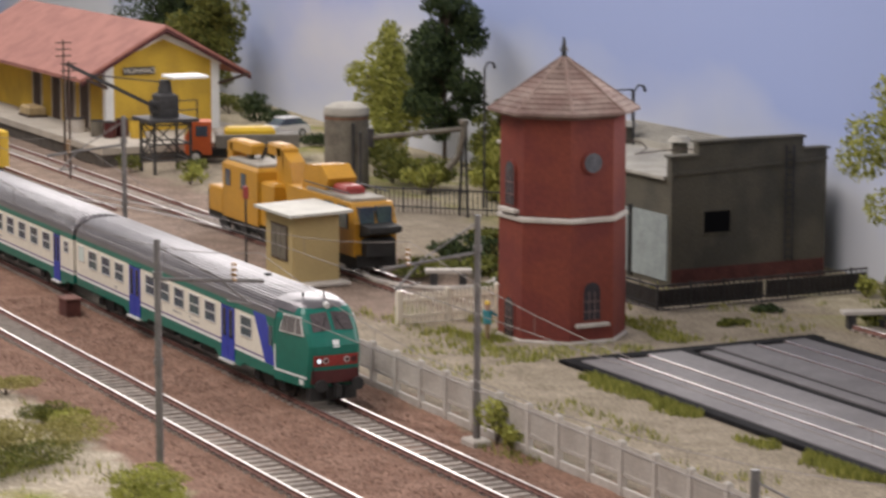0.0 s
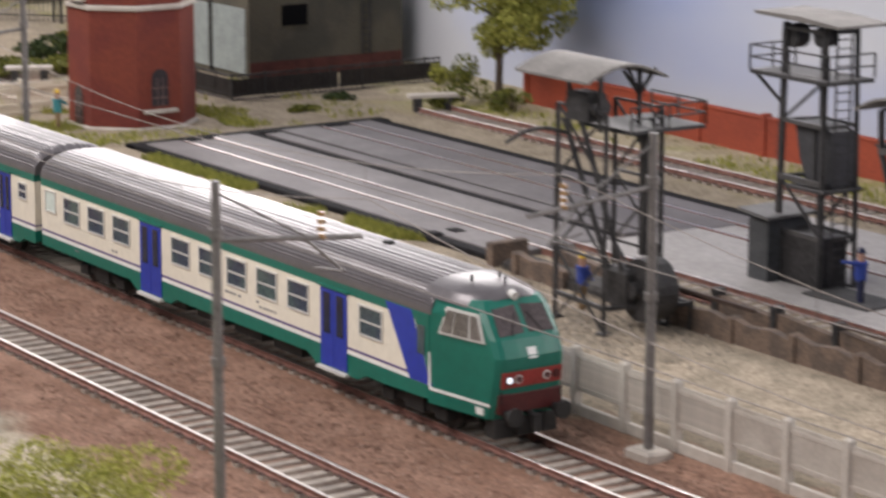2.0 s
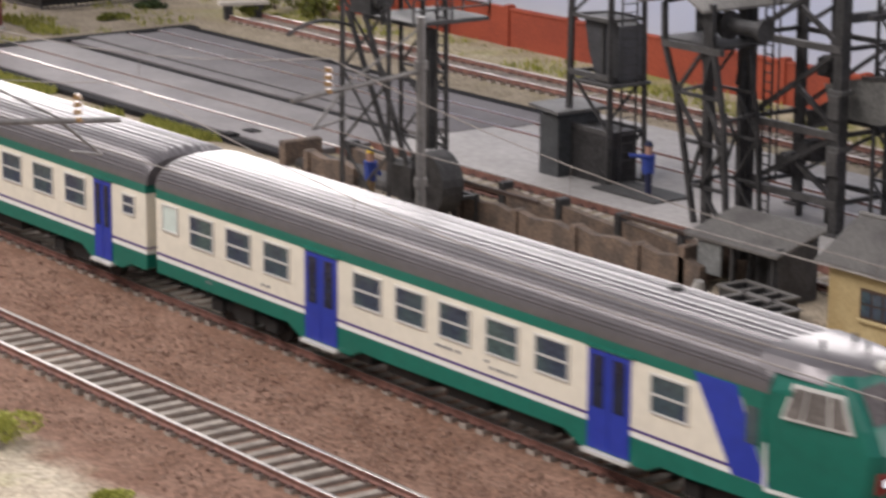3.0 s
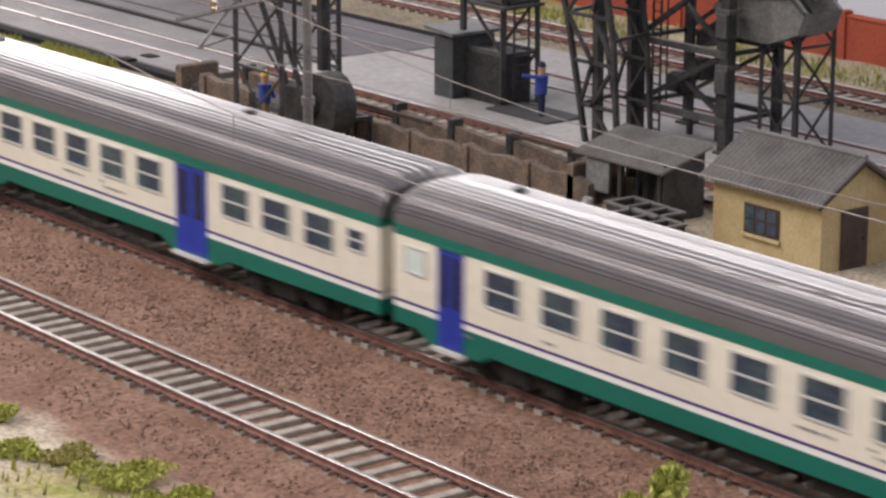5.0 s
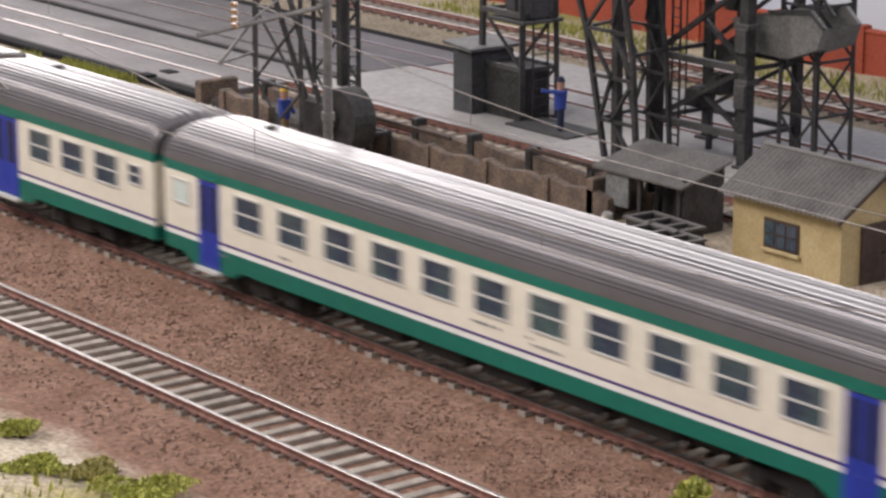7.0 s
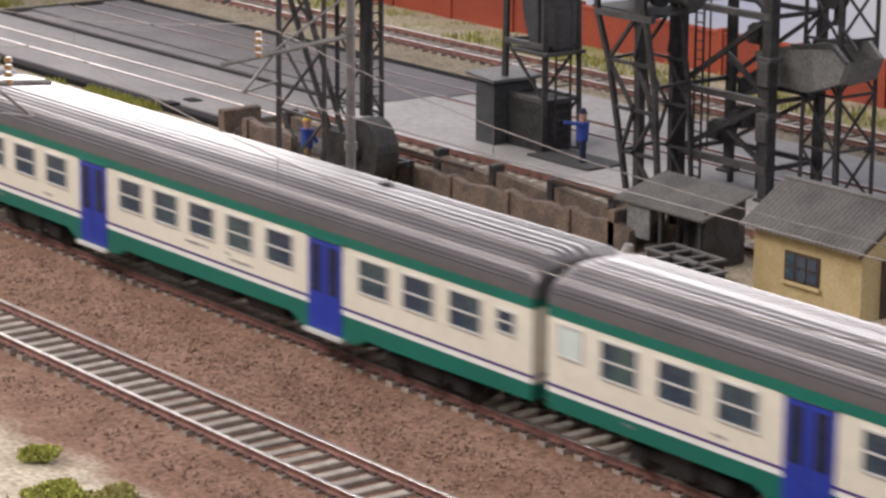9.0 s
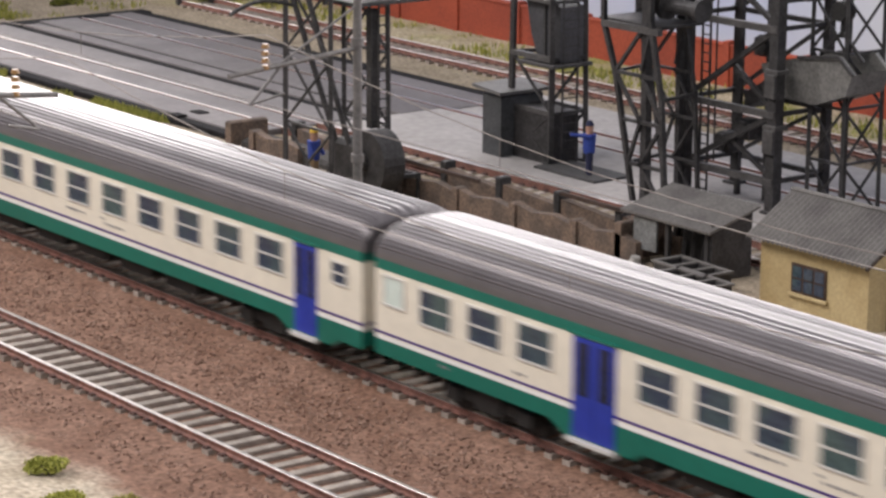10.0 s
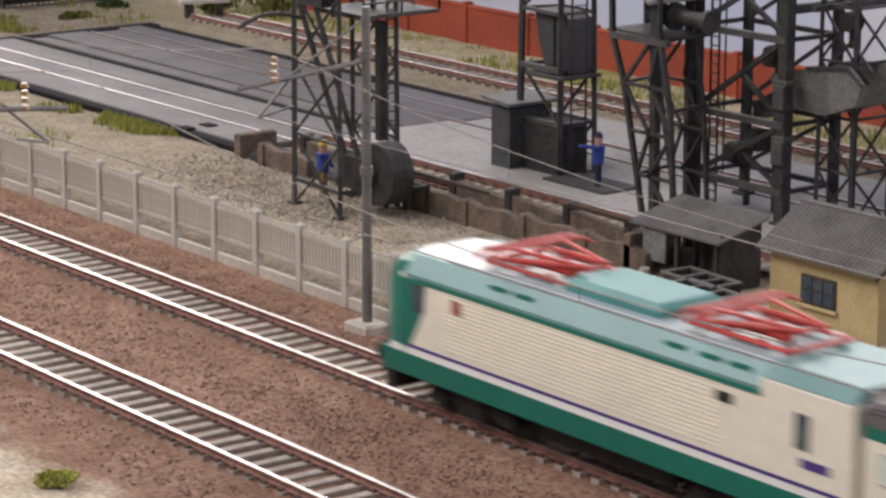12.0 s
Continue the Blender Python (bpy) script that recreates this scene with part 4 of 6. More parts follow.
build_machine()
yt = build_track(165, -2300, -1000, -1500, -1010, "weathered yard track under the yellow vehicles", z=-1.0)
sd = build_track(118, -2300, -1440, -1440, -1440, "station siding with rusty rails", z=-1.0)
df = thing("turnout", (-1440, 119, -0.9), "diverging turnout rails with dark sleepers", "turnout", rz=0)
for o in (-8.6, 8.6):
    s = Solid().path([(i / 12 * 260 - 130, o + 46 * (3 * (i / 12) ** 2 - 2 * (i / 12) ** 3), -0.4) for i in range(13)], 0.7)
    part("curved_rail", s, RAILTOP, df)


# ---- tank and water crane ----
def build_tank():
    t = thing("storage_tank", (-1463, 306, -2), "tall grey-brown storage tank with domed lid", "tank")
    n = 28
    part("shell", Solid().tube((0, 0, 0), (0, 0, 53), 15.6, seg=n), TANKMAT, t, smooth=True)
    part("lid", Solid().loft([[(r * math.cos(2 * math.pi * i / n), r * math.sin(2 * math.pi * i / n), z) for i in range(n)] for r, z in ((16.2, 53), (16.2, 55), (15, 58), (10, 60.6), (4, 61.6))]), PALEROOF, t, "pale domed lid", smooth=True)
    part("hoop", Solid().tube((0, 0, 50), (0, 0, 51.5), 15.9, seg=n), mat("rust_band", (0.20, 0.09, 0.05), 0.8), t)
    part("pipe", Solid().tube((17, -3, 0), (17, -3, 48), 1.1, seg=8), STEEL, t)


build_tank()


def build_water_crane():
    t = thing("water_crane", (-1303, 316, -2), "dark water crane with grey swing pipe", "water crane")
    for a, b in (((-6, 0), (-2, 0)), ((6, 0), (2, 0))):
        part("leg", Solid().bar((a[0], 0, 0), (b[0], 0, 52), 1.4), STEEL, t)
    part("brace", Solid().bar((-5, 0, 16), (5, 0, 18), 1.0).bar((-4, 0, 34), (4, 0, 34), 1.0), STEEL, t)
    part("column_head", Solid().tube((0, 0, 50), (0, 0, 62), 2.6, 2.2, seg=12).tube((0, 0, 61), (0, 0, 64), 3.4, seg=12), TANKMAT, t)
    part("swing_pipe", Solid().tube((0, 0, 58), (-27, -54, 52), 1.7, seg=10), TANKMAT, t)
    part("spout", Solid().tube((0, 0, 56), (-2, -3, 40), 2.6, 2.2, seg=10).tube((-2, -3, 40), (-5, -9, 32), 2.2, 2.6, seg=10), TANKMAT, t)
    part("end_valve", Solid().tube((-27, -54, 46), (-27, -54, 58), 2.2, seg=10), STEEL, t)
    part("end_post", Solid().tube((-30, -60, 0), (-30, -60, 56), 0.9, seg=8), STEEL, t)


build_water_crane()


# ---- garden kerb and bench ----
g = thing("garden_kerb", (-1100, 190, -1), "pale curved concrete garden kerb", "kerb")
part("kerb", Solid().path([(46 * math.cos(radians(200 + i * 14)), 34 * math.sin(radians(200 + i * 14)), 0.8) for i in range(16)], 1.6), CONCRETE, g)
for x, y, rz, lab in ((-1068, 186, 65, "white slab bench on two dark feet"), (-862, 318, 70, "grey slab bench beside the yard slab")):
    b = thing("bench", (x, y, -1), lab, "bench", "benches", rz=rz)
    part("seat", Solid().box(-13, 13, -3.5, 3.5, 7.5, 9.5, 0.5), CONCRETE, b)
    for dx in (-8, 8):
        part("foot", Solid().box(dx - 2, dx + 2, -3, 3, 0, 7.5), STEEL, b)


# ---- station ----
def build_station():
    p = thing("station_platform", (-1660, 195, -2), "pale station platform with dark stone edge", "platform", kind="structure")
    part("deck", Solid().box(-900, 0, 0, 150, 8, 13.5, 0.6), mat("platform_paving", (0.45, 0.40, 0.33), 0.85, vary=0.15, scale=50), p)
    part("edge_wall", Solid().box(-900, -1, 1.5, 149, -1, 8), mat("dark_stone_edge", (0.10, 0.085, 0.07), 0.85, vary=0.3, scale=150), p)
    t = thing("station_building", (-1752, 232, 9.0), "yellow station building with red tiled roof", "station")
    part("wall", Solid().box(-330, 0, 0, 94, 0, 54).prism([(0, 54), (94, 54), (47, 80)], "x", -330, 0), OCHRE, t)
    for y in (0, 94):
        part("corner_pillar", Solid().box(-6, 0.9, y - (0.9 if y == 0 else 6), y + (6 if y == 0 else 0.9), 0, 58), WHITE, t, "white corner pillar")
    for sgn in (0, 1):
        ya, yb = (-24, 47) if sgn == 0 else (118, 47)
        prof = [(ya, 46.5), (yb, 86.5), (yb, 83.5), (ya, 43.5)]
        part("roof_slope", Solid().prism(prof, "x", -350, 11), REDROOF, t, "red tiled roof slope")
        part("gable_band", Solid().prism([(47, 80), (47 + (94 / 2 + 3) * (1 if sgn else -1), 57), (47 + (94 / 2 + 3) * (1 if sgn else -1), 53), (47, 75)], "x", 0.1, 0.8), WHITE, t)
        part("barge_board", Solid().prism([(ya, 44), (yb, 84), (yb, 81.0), (ya, 41)], "x", 9, 11.6), DARKRED, t)
    for i in range(9):
        x = -330 + i * 40
        part("eave_bracket", Solid().bar((x, 0, 40), (x, -21, 46), 2.2), DARKWOOD, t)
    for y in (-20, 114):
        part("gable_bracket", Solid().bar((1, 0 if y < 0 else 94, 38), (14, y, 46), 2.4), DARKWOOD, t)
    for x in (-180, -130, -95, -60):
        d = part("door", Solid().box(x, x + 20, -0.8, 0.4, 0, 40), DARKWOOD, t, "dark wooden station door")
        part("door_frame", Solid().box(x - 2, x, -1.0, 0.4, 0, 42).box(x + 20, x + 22, -1.0, 0.4, 0, 42).box(x - 2, x + 22, -1.0, 0.4, 40, 42.5), CONCRETE, d)
    sg = part("name_board", Solid().box(0.8, 1.5, 14, 40, 47.5, 53.5), STEEL, t, "dark name board with pale letters")
    cu = bpy.data.curves.new("name_text", "FONT")
    cu.body, cu.size, cu.align_x, cu.align_y, cu.extrude = "VIGNANO", 0.0058, "CENTER", "CENTER", 0.00015
    tx = new("name_text", cu)
    dg = bpy.context.evaluated_depsgraph_get()
    me = bpy.data.meshes.new_from_object(tx.evaluated_get(dg))
    bpy.data.objects.remove(tx)
    me.materials.append(CREAM)
    lt = new("lettering", me)
    lt.parent = sg
    lt.matrix_basis = pose(1.7 * MM, 27 * MM, 50.5 * MM, 90, 0, 90)
    for i, (x, y, r, h, m) in enumerate([(-1735, 218, 5, 12, TANKMAT), (-1722, 224, 5, 12, DARKRED), (-1728, 236, 5, 13, DARKRED), (-1712, 243, 6, 14, OCHRE), (-1775, 214, 8, 10, CONCRETE)]):
        b = thing("barrel" if i else "crate", (x, y, 11.5), "weathered goods barrel on the platform", "barrel", "platform goods")
        part("body", Solid().tube((0, 0, 0), (0, 0, h), r, seg=12), m, b)
        part("rim", Solid().tube((0, 0, h), (0, 0, h + 0.6), r + 0.4, seg=12), STEEL, b)
    q = thing("pallet_stack", (-1900, 220, 11.5), "stack of tan sacks on a pallet", "pallet")
    part("pallet", Solid().box(-14, 14, -8, 8, 0, 2), DARKWOOD, q)
    part("sack", Solid().box(-13, 13, -7, 7, 2, 9, 1.5), mat("tan_sack", (0.45, 0.33, 0.17), 0.9), q)


build_station()


def build_loading_crane():
    t = thing("loading_crane", (-1607, 226, -2), "black lattice loading crane with white cab roof", "crane")
    for dx, dy in ((-14, -14), (14, -14), (-14, 14), (14, 14)):
        part("leg", Solid().bar((dx, dy, 0), (dx, dy, 38), 1.8), STEEL, t)
    for z in (10, 22, 36):
        for a, b in (((-14, -14), (14, -14)), ((14, -14), (14, 14)), ((-14, 14), (14, 14)), ((-14, -14), (-14, 14))):
            part("cross_beam", Solid().bar((*a, z), (*b, z), 1.2), STEEL, t)
    for a, b in (((-14, -14), (14, -14)), ((14, -14), (14, 14)), ((-14, -14), (-14, 14))):
        part("brace", Solid().bar((*a, 10), (*b, 36), 0.9).bar((*b, 10), (*a, 36), 0.9), STEEL, t)
    part("platform", Solid().box(-19, 19, -19, 19, 38, 40.5, 0.4), STEEL, t)
    part("winch_house", Solid().box(-9, 9, -7, 7, 40, 58, 1.5).tube((0, 0, 56), (0, 0, 68), 6, 4, seg=10).tube((-6, -9, 48), (-6, 9, 48), 5, seg=12), STEEL, t)
    part("cab_roof", Solid().box(-12, 12, 2, 30, 69, 71, 0.6), WHITE, t, "white cab roof")
    j = part("jib", Solid().bar((2, -4, 46), (-4, -74, 82), 2.6), STEEL, t)
    part("jib_stay", Solid().bar((0, 0, 66), (-3, -60, 74), 1.0), STEEL, j)
    r = Solid()
    for y in (-18, 18):
        r.bar((18, y, 40), (18, y, 54), 0.8)
    r.bar((18, -18, 54), (18, 18, 54), 0.8).bar((18, -18, 47), (18, 18, 47), 0.8)
    part("handrail", r, STEEL, t)


build_loading_crane()


def wheel(parent, x, y, r, w=4.0):
    q = part("wheel", Solid().tube((x, y - w / 2, r), (x, y + w / 2, r), r, seg=16), BLACK, parent)
    part("rim", Solid().tube((x, y - w / 2 - 0.2, r), (x, y + w / 2 + 0.2, r), r * 0.55, seg=12), FRAME, q)


def build_road_vehicles():
    t = thing("lorry", (-1640, 290, -2), "orange lorry with grey bed and yellow load", "lorry", rz=70)
    part("cab", Solid().prism([(-34, 7), (-14, 7), (-14, 32), (-28, 32), (-34, 20)], "y", -11, 11), mat("lorry_orange", (0.55, 0.10, 0.02), 0.4, vary=0.1), t, "red-orange lorry cab")
    part("windscreen", Solid().prism([(-33.8, 21), (-28.6, 31), (-27.6, 31), (-32.8, 21)], "y", -9.5, 9.5), GLASS, t)
    part("side_window", Solid().box(-26, -17, -11.3, 11.3, 21, 29), GLASS, t)
    part("chassis", Solid().box(-14, 50, -8, 8, 6, 11), BLACK, t)
    part("bed", Solid().box(-11, 52, -12, 12, 12, 22, 0.6), mat("grey_bed", (0.20, 0.18, 0.15), 0.7), t, "grey drop-side bed")
    part("load", Solid().box(-4, 34, -9, 9, 21, 27, 2.5), HELMET, t, "yellow load on the bed")
    for x in (-26, 36):
        for y in (-9.5, 9.5):
            wheel(t, x, y, 5.5)
    c = thing("car", (-1775, 392, -2), "small white hatchback car", "car", rz=105)
    part("body", Solid().loft([[(x, -w, 3), (x, -w, z), (x, w, z), (x, w, 3)] for x, w, z in ((-22, 7.5, 8), (-20, 8.6, 9.5), (-10, 9, 10.5), (14, 9, 10.5), (21, 8.4, 9.5), (22.5, 7.6, 7))]), WHITE, c)
    part("cabin", Solid().loft([[(x, -w, 10), (x, -w * 0.82, z), (x, w * 0.82, z), (x, w, 10)] for x, w, z in ((-10, 8.4, 10.6), (-3, 8.6, 15.8), (12, 8.6, 15.8), (20, 8.0, 10.6))]), GLASS, c, "dark glazed cabin")
    part("car_roof", Solid().box(-3.5, 12.5, -7, 7, 15.7, 16.6, 0.5), WHITE, c)
    for x in (-13, 13):
        for y in (-8, 8):
            wheel(c, x, y, 3.6, 2.6)
    y = thing("yellow_wagon", (-1640, 96, -1), "yellow works wagon with a red end panel", "wagon")
    part("body", Solid().box(-110, 22, -12, 14, 8, 34, 1.0), OCHRE, y)
    part("end_panel", Solid().box(22, 24.5, -8, 6, 16, 36), DARKRED, y, "red end panel")
    part("chassis", Solid().box(-108, 20, -10, 10, 3, 8), BLACK, y)
    h = thing("outbuilding", (-2080, 150, -2), "low yellow outbuilding with pale roof", "building")
    part("wall", Solid().box(-90, 30, 0, 50, 0, 40), OCHRE, h)
    part("roof", Solid().prism([(-12, 40), (25, 62), (62, 40), (62, 43), (25, 65), (-12, 43)], "x", -96, 40), PALEROOF, h)
    for x, yy, hh in ((-1600, 150, 85), (-1700, 180, 92), (-1660, 420, 62)):
        q = thing("telegraph_pole", (x, yy, -2), "slim dark telegraph pole with cross bars", "pole", "telegraph poles")
        part("pole", Solid().tube((0, 0, 0), (0, 0, hh), 1.0, 0.7, seg=8), DARKWOOD, q)
        for z in (hh - 12, hh - 7, hh - 2):
            part("cross_bar", Solid().bar((0, -6, z), (0, 6, z), 0.9), DARKWOOD, q)
    for x, yy in ((-1330, 345), (-1150, 352)):
        q = thing("hook_lamp", (x, yy, -2), "slim yard lamp with hooked top", "lamp post", "yard lamps")
        part("pole", Solid().tube((0, 0, 0), (0, 0, 94), 0.7, seg=6), STEEL, q)
        part("hook", Solid().tube((0, 0, 94), (1.5, 2, 98), 0.6, seg=6).tube((1.5, 2, 98), (3, 5, 97.5), 0.6, seg=6).tube((3, 5, 97.5), (3.2, 6, 94), 0.9, seg=6), STEEL, q)
    b = thing("relay_box", (-1089, -25, -4), "rusty brown relay box beside the track", "box")
    part("case", Solid().box(-6, 6, -4, 4, 0, 9, 0.6), mat("relay_rust", (0.12, 0.04, 0.03), 0.8), b)
    part("lid", Solid().box(-6.6, 6.6, -4.6, 4.6, 9, 10, 0.3), RUST, b)


build_road_vehicles()


# ---- coaling cranes ----
def lattice(t, corners, z0, z1, taper, bays, w=1.5, brace=0.8, faces=(0, 1, 2, 3)):
    """Four legs with ring beams and crossed braces."""
    cx = sum(c[0] for c in corners) / 4
    cy = sum(c[1] for c in corners) / 4

    def at(i, z):
        k = 1 - (1 - taper) * (z - z0) / (z1 - z0)
        return (cx + (corners[i][0] - cx) * k, cy + (corners[i][1] - cy) * k, z)
    for i in range(4):
        part("leg", Solid().bar(at(i, z0), at(i, z1), w), STEEL, t)
        part("foot_plate", Solid().box(corners[i][0] - 2, corners[i][0] + 2, corners[i][1] - 2, corners[i][1] + 2, z0 - 0.6, z0 + 0.8, 0.2), STEEL, t)
    for b in range(bays):
        za, zb = z0 + (z1 - z0) * b / bays, z0 + (z1 - z0) * (b + 1) / bays
        for i in faces:
            j = (i + 1) % 4
            part("ring_beam", Solid().bar(at(i, zb), at(j, zb), brace * 1.2), STEEL, t)
            part("brace", Solid().bar(at(i, za), at(j, zb), brace), STEEL, t)
            part("brace", Solid().bar(at(j, za), at(i, zb), brace), STEEL, t)


def ladder(t, x, y, z0, z1, along, w=4.0):
    dx, dy = (w / 2, 0) if along == "x" else (0, w / 2)
    for e in (-1, 1):
        part("ladder_rail", Solid().bar((x + e * dx, y + e * dy, z0), (x + e * dx, y + e * dy, z1), 0.6), STEEL, t)
    z = z0 + 2
    while z < z1:
        part("rung", Solid().bar((x - dx, y - dy, z), (x + dx, y + dy, z), 0.45), STEEL, t)
        z += 3.2


def curved_canopy(t, x0, x1, y0, y1, z, rise):
    n = 12
    out, inn = [], []
    for i in range(n + 1):
        u = i / n
        y = y0 + (y1 - y0) * u
        zz = z + rise * math.sin(math.pi * u)
        out.append((y, zz + 0.9))
        inn.append((y, zz))
    part("canopy", Solid().prism(out + inn[::-1], "x", x0, x1), mat("grey_canopy", (0.21, 0.195, 0.18), 0.75, vary=0.25, scale=60), t, "grey curved sheet canopy", smooth=True)


def handrail(t, pts, h=8.0):
    for a, b in zip(pts, pts[1:]):
        a, b = Vector(a), Vector(b)
        for k in (0.5, 1.0):
            part("handrail", Solid().bar(a + Vector((0, 0, h * k)), b + Vector((0, 0, h * k)), 0.6), STEEL, t)
        for u in (0, 0.5, 1):
            p = a.lerp(b, u)
            part("stanchion", Solid().bar(p, p + Vector((0, 0, h)), 0.6), STEEL, t)


def build_crane_one():
    t = thing("coaling_crane", (-438, 113, -1), "sooty lattice coaling crane with curved canopy", "coaling crane", "coaling cranes")
    lattice(t, [(-21, -10), (10, -12), (8, 14), (-19, 14)], 0, 76, 0.97, 3, 1.5, 0.75, faces=(0, 2))
    part("platform", Solid().box(-14, 16, -6, 26, 69, 70.4, 0.3), STEEL, t)
    handrail(t, [(16, -6, 70.4), (16, 26, 70.4), (-14, 26, 70.4)])
    for x, y in ((-14, -10), (4, -10), (2, 8)):
        part("canopy_post", Solid().bar((x, y, 69), (x, y, 89), 1.3), STEEL, t)
    for e in (-1, 1):
        part("canopy_strut", Solid().bar((2, 8, 80), (2, 8 + e * 7, 89), 0.9).bar((2, 8, 80), (2 + e * 7, 8, 89.5), 0.9), STEEL, t)
    curved_canopy(t, -32, 10, -20, 14, 86.5, 5)
    part("winch", Solid().box(-11, 1, -13, -5, 72, 82, 1.0).tube((-13, -9, 77), (4, -9, 77), 3.6, seg=12), STEEL, t)
    ladder(t, 13, 8, 2, 76, "y", 4)
    part("coal_drum", Solid().tube((15, -1, 15.0), (15, 8, 15.0), 11.0, seg=24).tube((14, -4, 15), (14, 11, 15), 3.0, seg=12), STEEL, t, "black round coal hopper")
    part("hopper", Solid().box(0, 13, -5, 5, 9, 22, 1.5), STEEL, t)
    part("tall_duct", Solid().box(1.5, 4.5, 9, 12, 24, 66, 0.5), STEEL, t)
    part("base_frame", Solid().bar((-21, -10, 9), (10, -12, 9), 1.4).bar((10, -12, 9), (20, 18, 9), 1.4).bar((20, 18, 9), (-13, 16, 9), 1.4), STEEL, t)
    for x, y in ((6, 10), (12, 14), (20, 18), (0, 12)):
        part("short_leg", Solid().bar((x, y, 0), (x, y, 10), 1.3), STEEL, t)
    s = Solid().path([(-6, -16 - 26 * i / 8, 68 + 5 * math.sin(math.pi * i / 8 * 0.8) - 4 * i / 8) for i in range(9)], 0.7)
    part("curved_arm", s, STEEL, t)
    for k in (0, 10):
        part("rod", Solid().tube((-14 + k, -12, 72), (2 + k * 0.8, -4, 20), 1.0, seg=6), STEEL, t)


def strut(t, name, a, b, w, material=None):
    """One square bar as a part of its own."""
    return part(name, Solid().bar(a, b, w), material or STEEL, t)


def build_crane_two():
    t = thing("coaling_crane", (-442, 207, 0.6), "sooty lattice crane tower with hanging cabin and ladder", "coaling crane", "coaling cranes")
    legs = [(-15, -4), (10, -5), (11, 11), (-10, 12)]
    for x, y in legs:
        strut(t, "leg", (x, y, 0), (x * 0.9, y * 0.9, 96), 1.9)
        part("foot_plate", Solid().box(x - 2, x + 2, y - 2, y + 2, -0.4, 0.8, 0.2), STEEL, t)
    # lighter steel for the ring beams of the front face
    pale = mat("lighter_steel", (0.085, 0.08, 0.078), 0.55, 0.1, vary=0.3, scale=160)

    def at(i, z):
        k = 1 - 0.1 * z / 96
        return (legs[i][0] * k, legs[i][1] * k, z)
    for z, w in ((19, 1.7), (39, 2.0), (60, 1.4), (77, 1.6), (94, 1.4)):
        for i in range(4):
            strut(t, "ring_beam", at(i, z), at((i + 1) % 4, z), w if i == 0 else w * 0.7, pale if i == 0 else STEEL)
    strut(t, "brace", at(0, 0), at(1, 19), 1.1)
    strut(t, "brace", at(1, 0), at(0, 19), 1.1)
    strut(t, "brace", at(0, 39), at(1, 19), 0.9)
    strut(t, "brace", at(3, 19), at(2, 39), 0.9)
    strut(t, "brace", at(0, 60), at(1, 77), 0.9)
    strut(t, "brace", at(3, 0), at(2, 19), 0.9)
    cabm = mat("dark_cabin", (0.055, 0.055, 0.06), 0.6, vary=0.3)
    part("cabin", Solid().prism([(-9, 60), (-6, 47), (-2, 38), (11, 38), (11, 58), (4, 60)], "y", -2, 9), cabm, t, "dark steel coal hopper with a curved flank")
    part("cabin_rib", Solid().box(-7, 10, -2.8, -2.1, 58, 60).box(2, 3.2, -2.8, -2.1, 38.4, 57.8), STEEL, t)
    part("deck", Solid().box(-8, 13, -7, 12, 36, 37.4, 0.3), STEEL, t)
    part("deck", Solid().box(-27, 16, -9, 13, 76, 77.6, 0.3), STEEL, t)
    handrail(t, [(-27, 13, 77.6), (-27, -9, 77.6), (16, -9, 77.6), (16, 13, 77.6)], 9.0)
    strut(t, "deck_bracket", (-27, -6, 76), (-14, -4, 66), 1.0)
    part("canopy", Solid().prism([(-24, 98.5), (22, 97.0), (22, 98.0), (0, 99.8), (-24, 99.6)], "y", -10, 14), mat("grey_canopy", (0.21, 0.195, 0.18), 0.75), t, "grey sheet canopy")
    ladder(t, 10.8, 3, 0, 96, "y", 7)
    part("pulley", Solid().tube((-12, -3, 91), (-12, 3, 91), 4.5, seg=14).tube((4, -3, 92), (4, 3, 92), 3.6, seg=14), STEEL, t)
    s = thing("coal_shed", (-460, 196, 0.6), "dark steel bin shed under the crane", "shed")
    part("side", Solid().box(-5, 6, 0, 20, 0, 23, 0.4), mat("slate_steel", (0.075, 0.078, 0.082), 0.6, vary=0.3), s)
    part("bin", Solid().box(6.2, 27, 6, 20, 0, 19, 0.4), STEEL, s)
    part("lid", Solid().prism([(-9, 25.0), (8, 23.6), (8, 24.8), (-9, 26.2)], "y", -2, 22), mat("shed_lid", (0.16, 0.155, 0.15), 0.6, vary=0.2), s)
    part("mat", Solid().box(28, 62, -2, 16, 0, 0.8), mat("dark_plate", (0.06, 0.058, 0.056), 0.7, vary=0.3), s)


